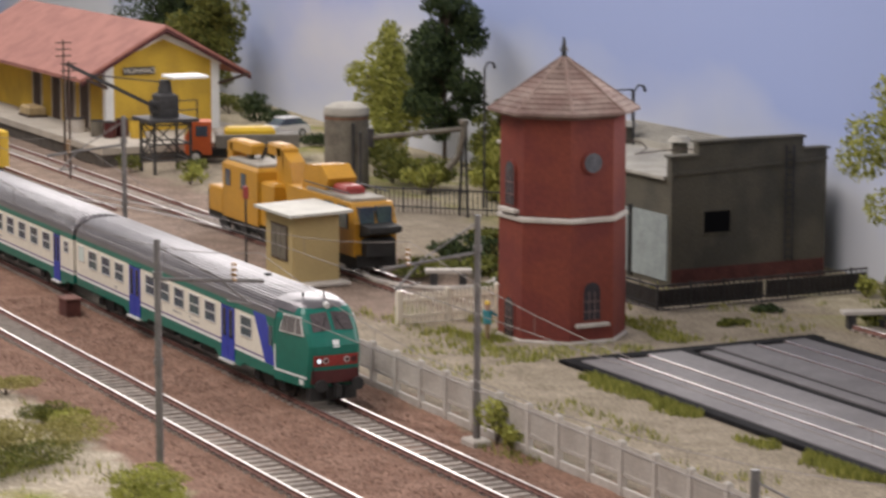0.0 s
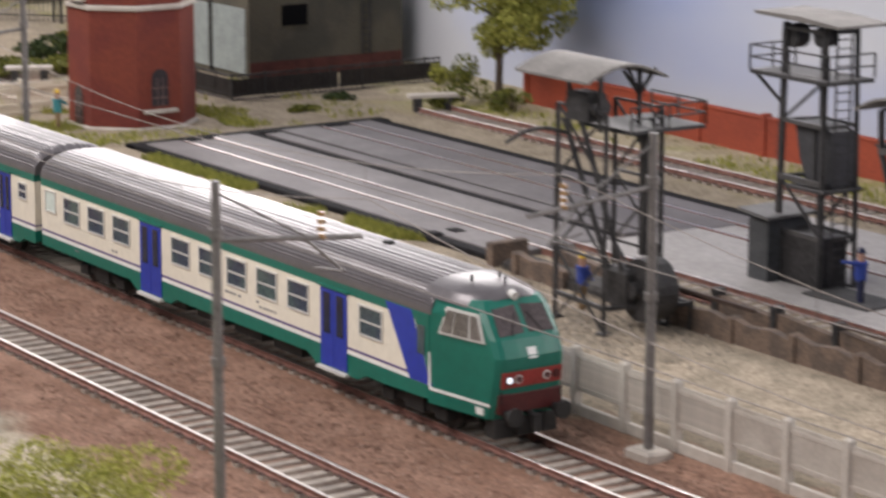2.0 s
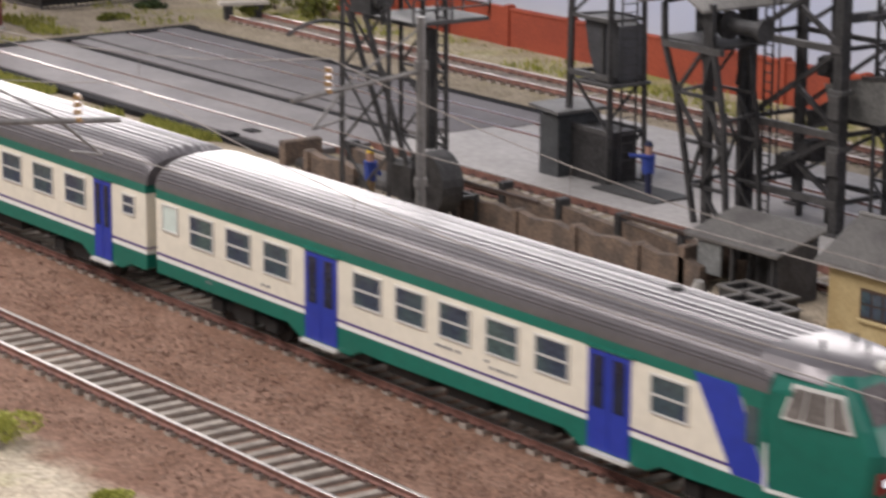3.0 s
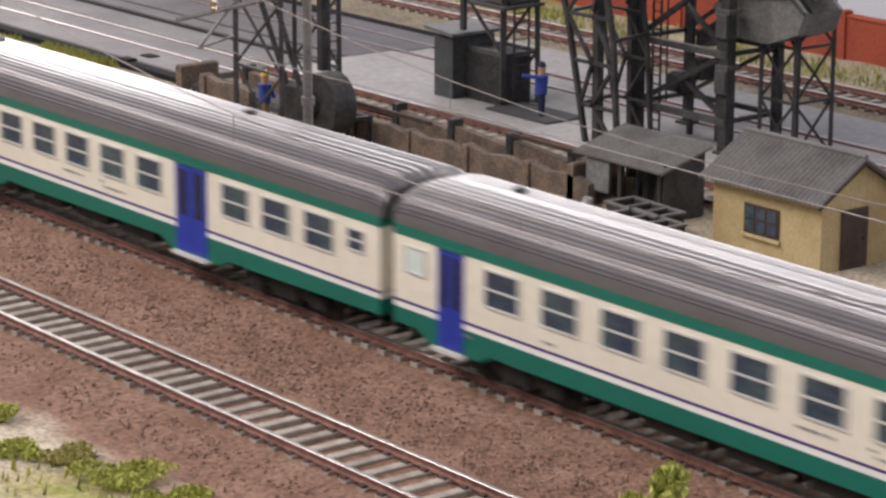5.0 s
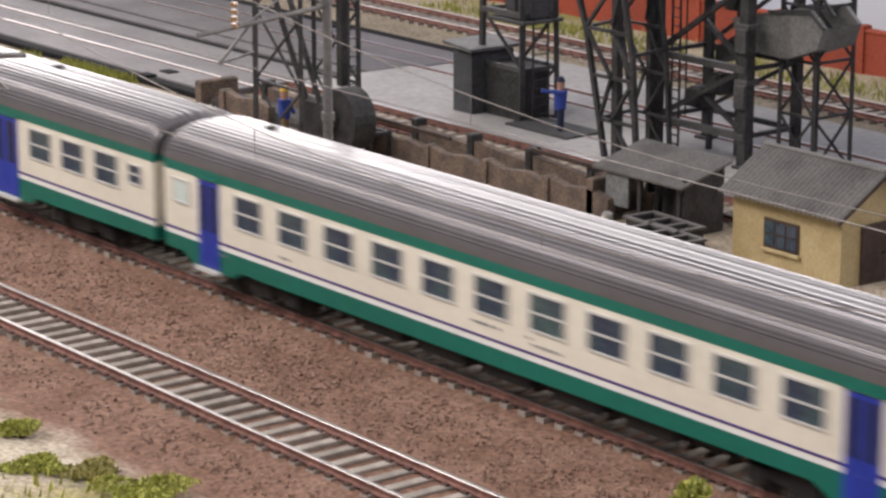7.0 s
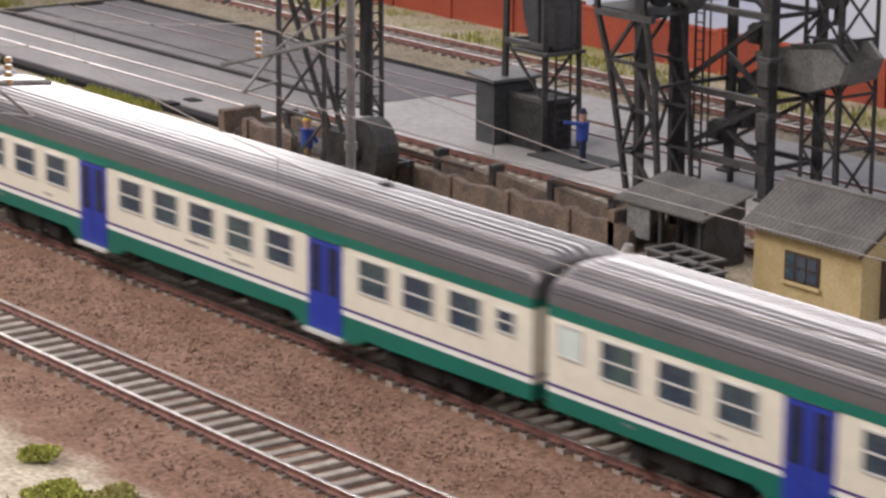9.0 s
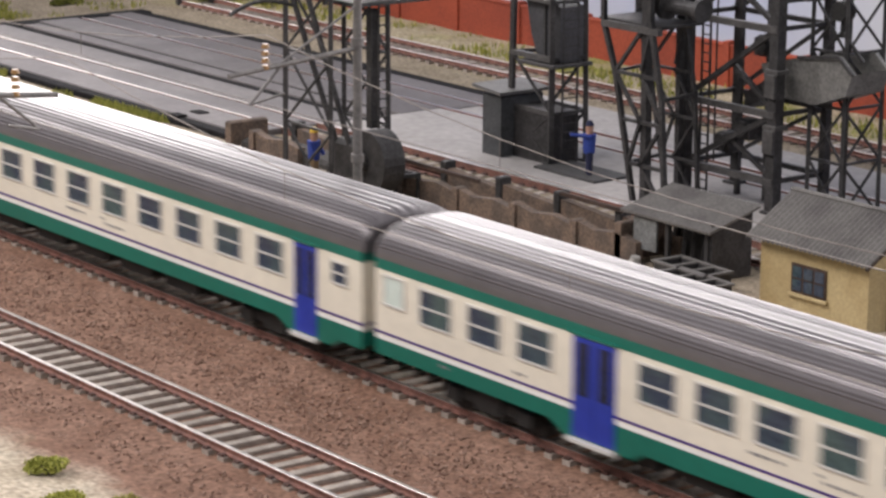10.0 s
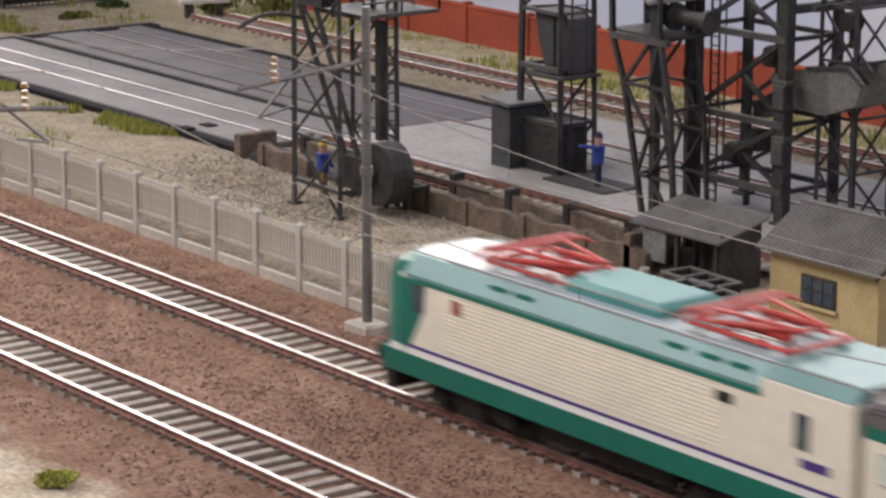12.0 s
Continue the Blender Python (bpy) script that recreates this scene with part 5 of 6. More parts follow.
def build_crane_three():
    t = thing("coaling_gantry", (-350, 212, 0.6), "large sooty lattice coaling gantry with hanging bucket", "coaling gantry", "coaling cranes")
    pale = MATS["lighter_steel"]
    # winch tower: cranked outer legs that spread upwards, one stout middle post
    for y, k in ((-25, 1.0), (-6, 0.8)):
        dx = 0 if y < -20 else -4
        outer = [(-19, 0), (-22, 13), (-29.5, 44), (-36, 60), (-36.5, 74)]
        inner = [(-2.5, 0), (-5.5, 37), (-12, 64), (-12, 76)]
        for line in (outer, inner):
            for (xa, za), (xb, zb) in zip(line, line[1:]):
                strut(t, "cranked_leg", (xa + dx, y, za), (xb + dx, y, zb), 1.7 * k)
        strut(t, "middle_post", (-15 + dx, y + 2, 0), (-16 + dx, y + 2, 74), 2.8 * k)
        for z, xa, xb in ((13, -22, -4), (28, -25.6, -5), (44, -29.5, -7), (60, -36.5, -7)):
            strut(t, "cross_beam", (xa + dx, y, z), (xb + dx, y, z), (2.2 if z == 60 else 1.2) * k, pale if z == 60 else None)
        for xa, za, xb, zb in ((-29.5, 44, -16, 60), (-29.5, 44, -16, 28), (-16, 28, -22, 13), (-16, 44, -5.5, 30), (-16, 13, -5, 28), (-16, 14, -4, 0), (-16, 46, -12, 60)):
            strut(t, "brace", (xa + dx, y, za), (xb + dx, y, zb), 1.2 * k)
    for z, x in ((13, -22), (44, -29.5), (60, -36), (74, -36.5), (60, -12), (37, -5.5)):
        strut(t, "tie", (x, -25, z), (x - 4, -6, z), 1.1)
    part("winch_deck", Solid().box(-40, -8, -24, -4, 60.8, 61.8, 0.3), STEEL, t)
    m = Solid().tube((-22, -16, 68), (4, -16, 68), 2.6, seg=14)
    for x, r in ((-24, 4.4), (-15, 4.8), (2, 4.0)):
        m.tube((x, -16, 68), (x + 2.4, -16, 68), r, seg=18)
    part("winch", m, STEEL, t, "black winch drum with flanges")
    arc = [(-45 + 33 * i / 12, 74 + 5.5 * math.sin(math.pi * i / 12)) for i in range(13)]
    part("canopy", Solid().prism(arc + [(x, z - 0.9) for x, z in arc[::-1]], "y", -30, 14), MATS["grey_canopy"], t, "grey curved sheet canopy", smooth=True)
    # main portal: two stout posts, beams and crossed braces
    for y, k in ((0, 1.0), (24, 0.75)):
        for x, w in ((-20, 3.4), (24, 3.9)):
            strut(t, "portal_post", (x, y, 0), (x, y, 112), w * k)
            part("foot_plate", Solid().box(x - 3, x + 3, y - 3, y + 3, -0.4, 1.0, 0.2), STEEL, t)
        for z in (11, 34, 63, 88, 108):
            # front portal beams take the lighter steel, rear ones the darker
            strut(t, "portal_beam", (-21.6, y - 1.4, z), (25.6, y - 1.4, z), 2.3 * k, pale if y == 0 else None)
        for za, zb in ((11, 34), (34, 63), (63, 88)):
            strut(t, "portal_brace", (-20, y - 0.6, za), (24, y - 0.6, zb), 1.7 * k)
            if y == 0:
                strut(t, "portal_brace", (2, y + 0.8, (za + zb) / 2), (24, y + 0.8, za), 1.5)
    for x in (-20, 24):
        for z in (11, 34, 63, 88):
            strut(t, "side_beam", (x, 0, z), (x, 24, z), 1.5)
    for z in (29, 48):
        part("collar", Solid().box(21, 27, -3, 3, z, z + 1.6, 0.3).box(21.6, 26.4, -3.6, -2.4, z - 8, z, 0.3), pale, t)
    for x in (-6, 8):
        strut(t, "hoist_guide", (x, 12, 0), (x, 12, 108), 1.7)
    for x, z in ((-6, 16), (4, 22), (-2, 84), (12, 52)):
        part("gear_case", Solid().box(x - 3.5, x + 3.5, 4, 11, z, z + 7, 1.2).tube((x, 3, z + 3.5), (x, 12, z + 3.5), 3.0, seg=12), STEEL, t)
    for x, y in ((-11, 5), (15, 7)):
        part("hanging_chain", Solid().tube((x, y, 12), (x, y, 108), 0.35, seg=5), STEEL, t)
    ladder(t, -13, 2, 0, 110, "x", 4)
    # lifting tower beside the portal
    lattice(t, [(28, 12), (44, 12), (44, 30), (28, 30)], 0, 112, 0.98, 6, 1.4, 0.75, faces=(0, 1))
    strut(t, "jib_beam", (23, 0, 73), (23, 92, 73), 3.0, mat("beam_grey", (0.075, 0.075, 0.08), 0.55, vary=0.3))
    strut(t, "jib_beam", (32, 4, 74), (32, 92, 74), 2.0)
    # bucket: an open scoop with side plates
    scoop = [(10, 49), (28, 53.5), (47, 56), (53, 51), (50, 43.5), (36, 38.5), (14, 39)]
    inner = [(12, 48), (28, 51.5), (46, 54), (51, 50.4), (48.6, 44.8), (35.6, 40), (15, 40.6)]
    metal = mat("bucket_steel", (0.16, 0.155, 0.145), 0.5, vary=0.35)
    b = part("coal_bucket", Solid().prism(scoop, "y", 6, 7.6).prism(scoop, "y", 22.4, 24).prism(scoop[3:] + inner[3:][::-1], "y", 7.6, 22.4), metal, t, "dark grey hanging coal bucket")
    part("bucket_rim", Solid().bar((28, 5.6, 53.6), (47, 5.6, 56), 1.1).bar((47, 5.6, 56), (53.4, 5.6, 51), 1.1).bar((28, 24.4, 53.6), (47, 24.4, 56), 1.1), STEEL, b)
    part("bucket_bail", Solid().bar((30, 14, 54), (40, 14, 63), 1.0).bar((50, 14, 54), (40, 14, 63), 1.0), STEEL, b)
    part("chute", Solid().prism([(-6, 30), (12, 40), (12, 46), (-6, 36)], "y", 14, 24), STEEL, t)
    h = part("hook_block", Solid().tube((40, 11.5, 70), (40, 16.5, 70), 3.4, seg=14).bar((40, 14, 61), (40, 14, 67), 1.2), BLACK, t, "black pulley block with hook")
    part("hoist_cable", Solid().tube((40, 14, 72), (40, 14, 112), 0.3, seg=5), STEEL, h)
    part("hoist_cable", Solid().tube((45, 13, 1), (43, 13, 112), 0.3, seg=5), STEEL, h)


build_crane_one()
build_crane_two()
build_crane_three()


# ---- coal bunker ----
def build_bunker():
    t = thing("coal_bunker", (-430, 131, -2), "old low masonry coal bunker with posts", "bunker")
    rnd = random.Random(3)
    for i in range(-3, 4):
        x = i * 31.5 + 2
        if i == -1 or i == -2:
            continue
        h = 8.6 + rnd.uniform(-1, 1)
        part("wall_panel", Solid().prism([(x + 1.6, 0), (x + 29.8, 0), (x + 29.8, h - 1), (x + 20, h + 0.6), (x + 9, h - 0.6), (x + 1.6, h + 0.8)], "y", 0, 3.2), COALWALL, t)
        part("post", Solid().box(x - 1.6, x + 1.6, -1.0, 4.0, 0, h + 1.2, 0.5), COALWALL, t)
        part("back_panel", Solid().prism([(x + 1.6, 0), (x + 29.8, 0), (x + 29.8, h - 2), (x + 1.6, h)], "y", 19, 22), COALWALL, t)
        part("back_post", Solid().box(x - 1.4, x + 1.4, 18.2, 23, 0, h + 2.6, 0.4), STEEL, t)
    part("end_panel", Solid().box(116, 119, 0, 20, 0, 13, 0.5), COALWALL, t)
    part("end_panel", Solid().box(-112, -108, 0, 17, 0, 10, 0.6), COALWALL, t)
    part("timber_rail", Solid().bar((-6, 6, 12), (36, 8, 11), 1.3), DARKWOOD, t)
    part("timber_rail", Solid().bar((70, 16, 12), (100, 18, 11), 1.3), DARKWOOD, t)
    part("fill", Solid().box(-104, -40, 2, 16, 0, 4.5, 1.5), mat("coal_slack", (0.05, 0.045, 0.042), 0.9, vary=0.5, scale=400), t, "dark coal slack")
    rnd = random.Random(9)
    s = Solid()
    for _ in range(4200):
        x, y = rnd.triangular(-560, -370, -470), rnd.gauss(108, 15)
        if not 55 < y < 165 or 161 < y < 181:
            continue
        s.blob((x, y, -1.0 + 0.9 * lump(x, y, 30) + max(0, 4 * (1 - math.hypot((x + 520) / 34, (y - 112) / 18)))), rnd.uniform(0.25, 0.75) * (1.6 if rnd.random() < 0.06 else 1), 0.7, 0.35, rnd)
    tagged(part("ash_rubble", s, island_mat("ash_lump", (0.19, 0.16, 0.13), (0.42, 0.36, 0.29))), "strewn grey ash and rubble round the crane", "rubble", kind="stuff")


build_bunker()


def build_awning():
    t = thing("tool_shelter", (-312, 132, -1.2), "open shelter with grey corrugated sloping roof", "shelter")
    part("roof", corrugated(-0.5, 40.5, 0, 16.6, 21.5, 22.4, 26, 0.8, 0.3), GALV, t, "grey corrugated roof")
    for x, y, h in ((5, 3, 16.4), (37, 3, 16.4), (5, 19, 20.8), (37, 19, 20.8), (19, 3, 16.4)):
        part("post", Solid().bar((x, y, -0.4), (x, y, h), 1.5), STEEL, t)
    part("eaves_beam", Solid().bar((1, 2.4, 15.6), (39, 2.4, 15.6), 1.2), DARKWOOD, t)
    part("wall_sheet", Solid().box(4.4, 15, 1.4, 2.2, 5, 15), mat("weathered_sheet", (0.17, 0.175, 0.175), 0.6, vary=0.35, scale=120), t, "weathered grey wall sheet")
    part("back_sheet", Solid().box(4, 38, 19.8, 20.6, 0, 21), STEEL, t)
    part("end_sheet", Solid().box(37.8, 38.8, 3, 19.6, 0, 18), STEEL, t)
    for x in (20, 24, 29, 33):
        part("tool_rack", Solid().bar((x, 8, -0.2), (x + 0.6, 9, 14), 1.1), STEEL, t)
    part("sack", Solid().tube((9, -2, 0), (9.5, -2, 3.2), 2.6, 1.5, seg=10), mat("pale_sacking", (0.45, 0.43, 0.40), 0.9, vary=0.25), t, "pale tied sack")
    for x, y in ((-271, 125), (-260, 115)):
        k = thing("coal_tub", (x, y, -1.0), "black open coal tub on small wheels", "coal tub", "coal tubs", rz=-4)
        s = Solid()
        for q in ((-12, 12, -5.5, -4.6), (-12, 12, 4.6, 5.5), (-12, -11, -4.6, 4.6), (11, 12, -4.6, 4.6), (-4, -3, -4.6, 4.6), (4, 5, -4.6, 4.6)):
            s.box(q[0], q[1], q[2], q[3], 2.2, 6.6)
        s.box(-11, 11, -4.6, 4.6, 2.2, 3)
        part("tub", s, STEEL, k)
        part("rim", Solid().box(-12.6, 12.6, -6, -4.6, 6.5, 7.2).box(-12.6, 12.6, 4.6, 6, 6.5, 7.2).box(-12.6, -11, -4.6, 4.6, 6.5, 7.2).box(11, 12.6, -4.6, 4.6, 6.5, 7.2).box(-4.2, -2.8, -4.6, 4.6, 6.5, 7.1).box(3.8, 5.2, -4.6, 4.6, 6.5, 7.1), GALV, k, "worn grey rim")
        for dx in (-7, 7):
            part("wheel_pair", Solid().tube((dx, -5, 1.6), (dx, 5, 1.6), 1.8, seg=12), STEEL, k)


build_awning()


# ---- train ----
L = 300.0      # coach body
W = 16.3       # half width


def side_profile(scale=1.0):
    """Cross-section of the roof from gutter to gutter."""
    pts = []
    for i in range(17):
        a = math.pi * i / 16
        pts.append((-W * math.copysign(abs(math.cos(a)) ** 0.75, math.cos(a)), 35.2 + 10.0 * max(0.0, math.sin(a)) ** 0.85))
    return pts


def ribbed_roof(x0, x1):
    """Roof shell with fine lengthwise ribs and rounded ends."""
    n = 104
    prof = []
    for i in range(n + 1):
        a = math.pi * i / n
        lift = 0.34 if (i % 4 in (0, 1) and 8 < i < n - 8) else 0.0
        prof.append((-W * math.copysign(abs(math.cos(a)) ** 0.75, math.cos(a)) - lift * math.cos(a), 35.2 + 10.0 * max(0.0, math.sin(a)) ** 0.85 + lift * math.sin(a)))
    rings = []
    for x, k in ((x0, 0.80), (x0 + 1.5, 0.92), (x0 + 4.5, 1.0), (x1 - 4.5, 1.0), (x1 - 1.5, 0.92), (x1, 0.80)):
        rings.append([(x, y * (0.97 + 0.03 * k), 35.2 + (z - 35.2) * k) for y, z in prof])
    s = Solid().loft(rings, close=False)
    lo, hi = rings[0], rings[-1]
    m = len(lo)
    s.add(lo + [(x0, 0, 35.2)], [(i + 1, i, m) for i in range(m - 1)])
    s.add(hi + [(x1, 0, 35.2)], [(i, i + 1, m) for i in range(m - 1)])
    return s


def window(parent, x, w=13.4, z0=21.4, z1=31.2, glass=None, mid=True, side=-1):
    """Frame, mid bar and pane on one side of a coach; the pane sits back in the frame."""
    glass = glass or GLASS
    y = side * W

    def yy(a):
        return sorted((y + side * 0.05, y + side * a))
    s = Solid()
    e = 0.55
    for bx in ((x, x + e, z0, z1), (x + w - e, x + w, z0, z1), (x + e, x + w - e, z0, z0 + e), (x + e, x + w - e, z1 - e, z1)):
        a = yy(0.42)
        s.box(bx[0], bx[1], a[0], a[1], bx[2], bx[3])
    if mid:
        a = yy(0.40)
        s.box(x + e, x + w - e, a[0], a[1], z0 + (z1 - z0) * 0.46, z0 + (z1 - z0) * 0.46 + 0.5)
    fr = part("window", s, FRAME, parent)
    a = yy(0.16)
    part("pane", Solid().box(x + 0.5, x + w - 0.5, a[0], a[1], z0 + 0.5, z1 - 0.5), glass, fr)


def door(parent, x, w, z0=7.6, z1=32.3, side=-1):
    y = side * W
    lo, hi = sorted((y + side * 0.02, y + side * 0.34))
    s = Solid().box(x, x + w / 2 - 0.15, lo, hi, z0, z1).box(x + w / 2 + 0.15, x + w, lo, hi, z0, z1)
    d = part("door", s, BLUE, parent, "blue double door")
    lo, hi = sorted((y + side * 0.3, y + side * 0.5))
    for k in (0, 1):
        cx = x + w * (0.25 + 0.5 * k)
        g = part("door_window", Solid().box(cx - w * 0.13, cx + w * 0.13, lo, hi, z0 + 10.5, z1 - 1.2), mat("door_glass", (0.02, 0.025, 0.05), 0.15, vary=0.3, bump=0), d)
    lo, hi = sorted((y - side * 1.5, y + side * 1.6))
    part("door_step", Solid().box(x - 0.8, x + w + 0.8, lo, hi, z0 - 1.3, z0 - 0.4), FRAME, d, "pale entrance step")
    lo, hi = sorted((y + side * 0.02, y + side * 0.7))
    part("door_rail", Solid().box(x - 1, x + w + 1, lo, hi, z1 + 0.4, z1 + 1.0), GREEN, d)


def bogie(parent, x):
    b = Solid().box(x - 17, x + 17, -12.5, 12.5, 4.2, 7.5, 0.8).box(x - 5, x + 5, -13.5, 13.5, 3.2, 9.0, 0.5)
    for dx in (-14.5, 14.5):
        b.box(x + dx - 3, x + dx + 3, -13.6, -10, 3.4, 7.2, 0.5).box(x + dx - 3, x + dx + 3, 10, 13.6, 3.4, 7.2, 0.5)
    ob = part("bogie", b, BLACK, parent)
    for dx in (-14.5, 14.5):
        s = Solid()
        for y in (-8.6, 8.6):
            s.tube((x + dx, y - 1.2, 5.3), (x + dx, y + 1.2, 5.3), 5.3, seg=20)
        s.tube((x + dx, -8, 5.3), (x + dx, 8, 5.3), 1.0, seg=8)
        part("wheelset", s, BLACK, ob)


def lower_skirt(x0, x1, dips):
    """Outline of the green skirt: shallow, and deeper round each entrance."""
    top = [(x0, 13.8), (x1, 13.8)]
    low = [(x0, 9.6)]
    for a, b in dips:
        low += [(a - 9, 9.6), (a - 3, 6.8), (b + 6, 6.8), (b + 11, 9.0), (b + 20, 8.8)]
    low += [(x1, 9.6)]
    return top + low[::-1]


def coach_shell(t, x0, x1, dips):
    part("body", Solid().box(x0, x1, -W, W, 13.8, 32.6), CREAM, t)
    part("upper_band", Solid().box(x0 + 0.02, x1 - 0.02, -W - 0.06, W + 0.06, 32.6, 35.3), GREEN, t, "green upper band")
    s = Solid().prism(lower_skirt(x0, x1, dips), "y", -W - 0.05, W + 0.05)
    part("skirt", s, GREEN, t, "green lower skirt")
    part("white_line", Solid().box(x0, x1, -W - 0.09, W + 0.09, 13.8, 14.9), WHITE, t)
    part("purple_line", Solid().box(x0, x1, -W - 0.09, W + 0.09, 15.3, 16.0), PURPLE, t)
    u = Solid().box(x0 + 75, x1 - 75, -9, 9, 4.5, 10.6, 0.6)
    for i in range(5):
        u.box(x0 + 90 + i * 26, x0 + 108 + i * 26, -13.5, 13.5, 5.0, 10.0, 0.8)
    part("underframe", u, BLACK, t)


def roof_fittings(t, hatch, dome):
    for hx in hatch:
        s = Solid()
        rings = []
        for x in (hx, hx + 15):
            rings.append([(x, -W * 0.93, 39.4), (x, -W * 0.80, 42.2), (x, -W * 0.79, 42.0), (x, -W * 0.92, 39.2)])
        s.loft(rings)
        part("roof_hatch", s, mat("dark_hatch", (0.10, 0.095, 0.095), 0.5, vary=0.15), t, "dark square roof hatch")
    for dx in dome:
        s = Solid().tube((dx, 3, 44.2), (dx, 3, 46.2), 2.6, 1.6, seg=14)
        part("roof_vent", s, BLACK, t)
    for i in range(9):
        x = 28 + i * 30.5
        s = Solid()
        prof = side_profile()
        ring0 = [(x, y * 1.006, 35.2 + (z - 35.2) * 1.016) for y, z in prof]
        ring1 = [(x + 0.5, y * 1.006, 35.2 + (z - 35.2) * 1.016) for y, z in prof]
        s.loft([ring0, ring1], close=False)
        if i % 3 == 1:
            part("roof_seam", s, ROOF, t)


def gangway(t, x0, x1):
    prof = [(-8, 11), (8, 11), (8, 35), (5, 38), (-5, 38), (-8, 35)]
    part("gangway", Solid().prism(prof, "x", x0, x1), BLACK, t, "black rubber gangway bellows")


def lettering(t, x, z, w, n):
    s = Solid()
    rnd = random.Random(int(x))
    cx = x
    for i in range(n):
        ww = w / n * rnd.uniform(0.5, 0.85)
        s.box(cx, cx + ww, -W - 0.12, -W - 0.02, z, z + 0.7)
        cx += w / n
    part("marking", s, mat("marking_grey", (0.22, 0.21, 0.22), 0.6, vary=0.1, bump=0), t)


def coach(kind):
    """Low-floor coach with two mid doors, or the variant with end doors; x runs from the tail to the head."""
    t = thing("passenger_coach", (0, 0, 0), {"mid": "cream and green coach with blue doors near its quarter points", "end": "cream and green coach with blue doors at its ends",
                                            "cab": "cream and green driving coach with raked green cab"}[kind], "railway coach", "coaches of the train")
    x1 = L if kind != "cab" else 266
    dips = [(82.5, 98), (205, 220.5)] if kind != "end" else [(20, 30), (268.5, 279)]
    coach_shell(t, 2.0, x1, dips)
    if kind == "end":
        part("roof", ribbed_roof(1.5, L + 0.5), ROOF, t, "ribbed grey roof", smooth=True)
    elif kind == "mid":
        part("roof", ribbed_roof(1.5, L + 0.5), ROOF, t, "ribbed grey roof", smooth=True)
    else:
        part("roof", ribbed_roof(1.5, 267), ROOF, t, "ribbed grey roof", smooth=True)
    for side in (-1, 1):
        if kind == "end":
            wins = [38.0 + 21.17 * i for i in range(11)]
            window(t, 6.5, 8.5, 23.5, 30.6, FROST, False, side)
            window(t, 286, 7.5, 24.3, 30.8, None, True, side)
        else:
            wins = [21.3, 41.3, 61.2, 105.6, 125.3, 144.6, 164.4, 184.3]
            window(t, 5.8, 9.0, 23.3, 31.6, FROST, False, side)
            if kind == "mid":
                wins += [228, 247.4, 267]
                window(t, 286.2, 7.4, 24.2, 30.4, None, True, side)
            else:
                wins += [227.6]
        for x in wins:
            window(t, x, side=side)
        for a, b in dips:
            door(t, a, b - a, side=side)
    lettering(t, 143, 18.6, 12, 4)
    lettering(t, 166, 17.6, 12, 5)
    lettering(t, 164, 19.0, 3, 1)
    lettering(t, 60, 17.4, 5, 2)
    lettering(t, 30, 12.0, 4, 2)
    for bx in ((46, 254) if kind != "cab" else (46, 254)):
        bogie(t, bx)
    roof_fittings(t, [36.0] if kind == "end" else [192.0], [28.0] if kind == "end" else [214.0])
    gangway(t, -2, 2.2)
    if kind != "cab":
        gangway(t, L - 0.2, L + 2)
    if kind == "cab":
        build_cab(t)
    return t


def squeeze(obs, x0, k):
    """Shortens parts along the track behind x0."""
    for o in obs:
        for v in o.data.vertices:
            if v.co.x < x0 * MM:
                v.co.x = x0 * MM + (v.co.x - x0 * MM) * k


CABGLASS = mat("cab_glass", (0.20, 0.175, 0.16), 0.15, vary=0.3, scale=90, bump=0)


CAB = [(8.5, 292.5, 12.0, 16.3), (13, 294.2, 12.0, 16.3), (24, 296.0, 11.7, 16.3), (27, 296.0, 11.7, 16.3), (32, 293.6, 11.8, 16.3), (36, 290.6, 11.9, 16.2), (40, 287.6, 11.7, 14.4), (42.2, 285.6, 10.6, 12.0)]


def cab_at(z):
    """Front x, half width at the front and half width at the back of the cab at height z."""
    for (za, *a), (zb, *b) in zip(CAB, CAB[1:]):
        if z <= zb:
            u = (z - za) / (zb - za)
            return [p + (q - p) * u for p, q in zip(a, b)]
    return list(CAB[-1][1:])


def cab_side(x, z, out=0.0):
    xf, wf, wb = cab_at(z)
    return wb + (wf + 0.4 - wb) * (x - 266) / (xf - 268) + out


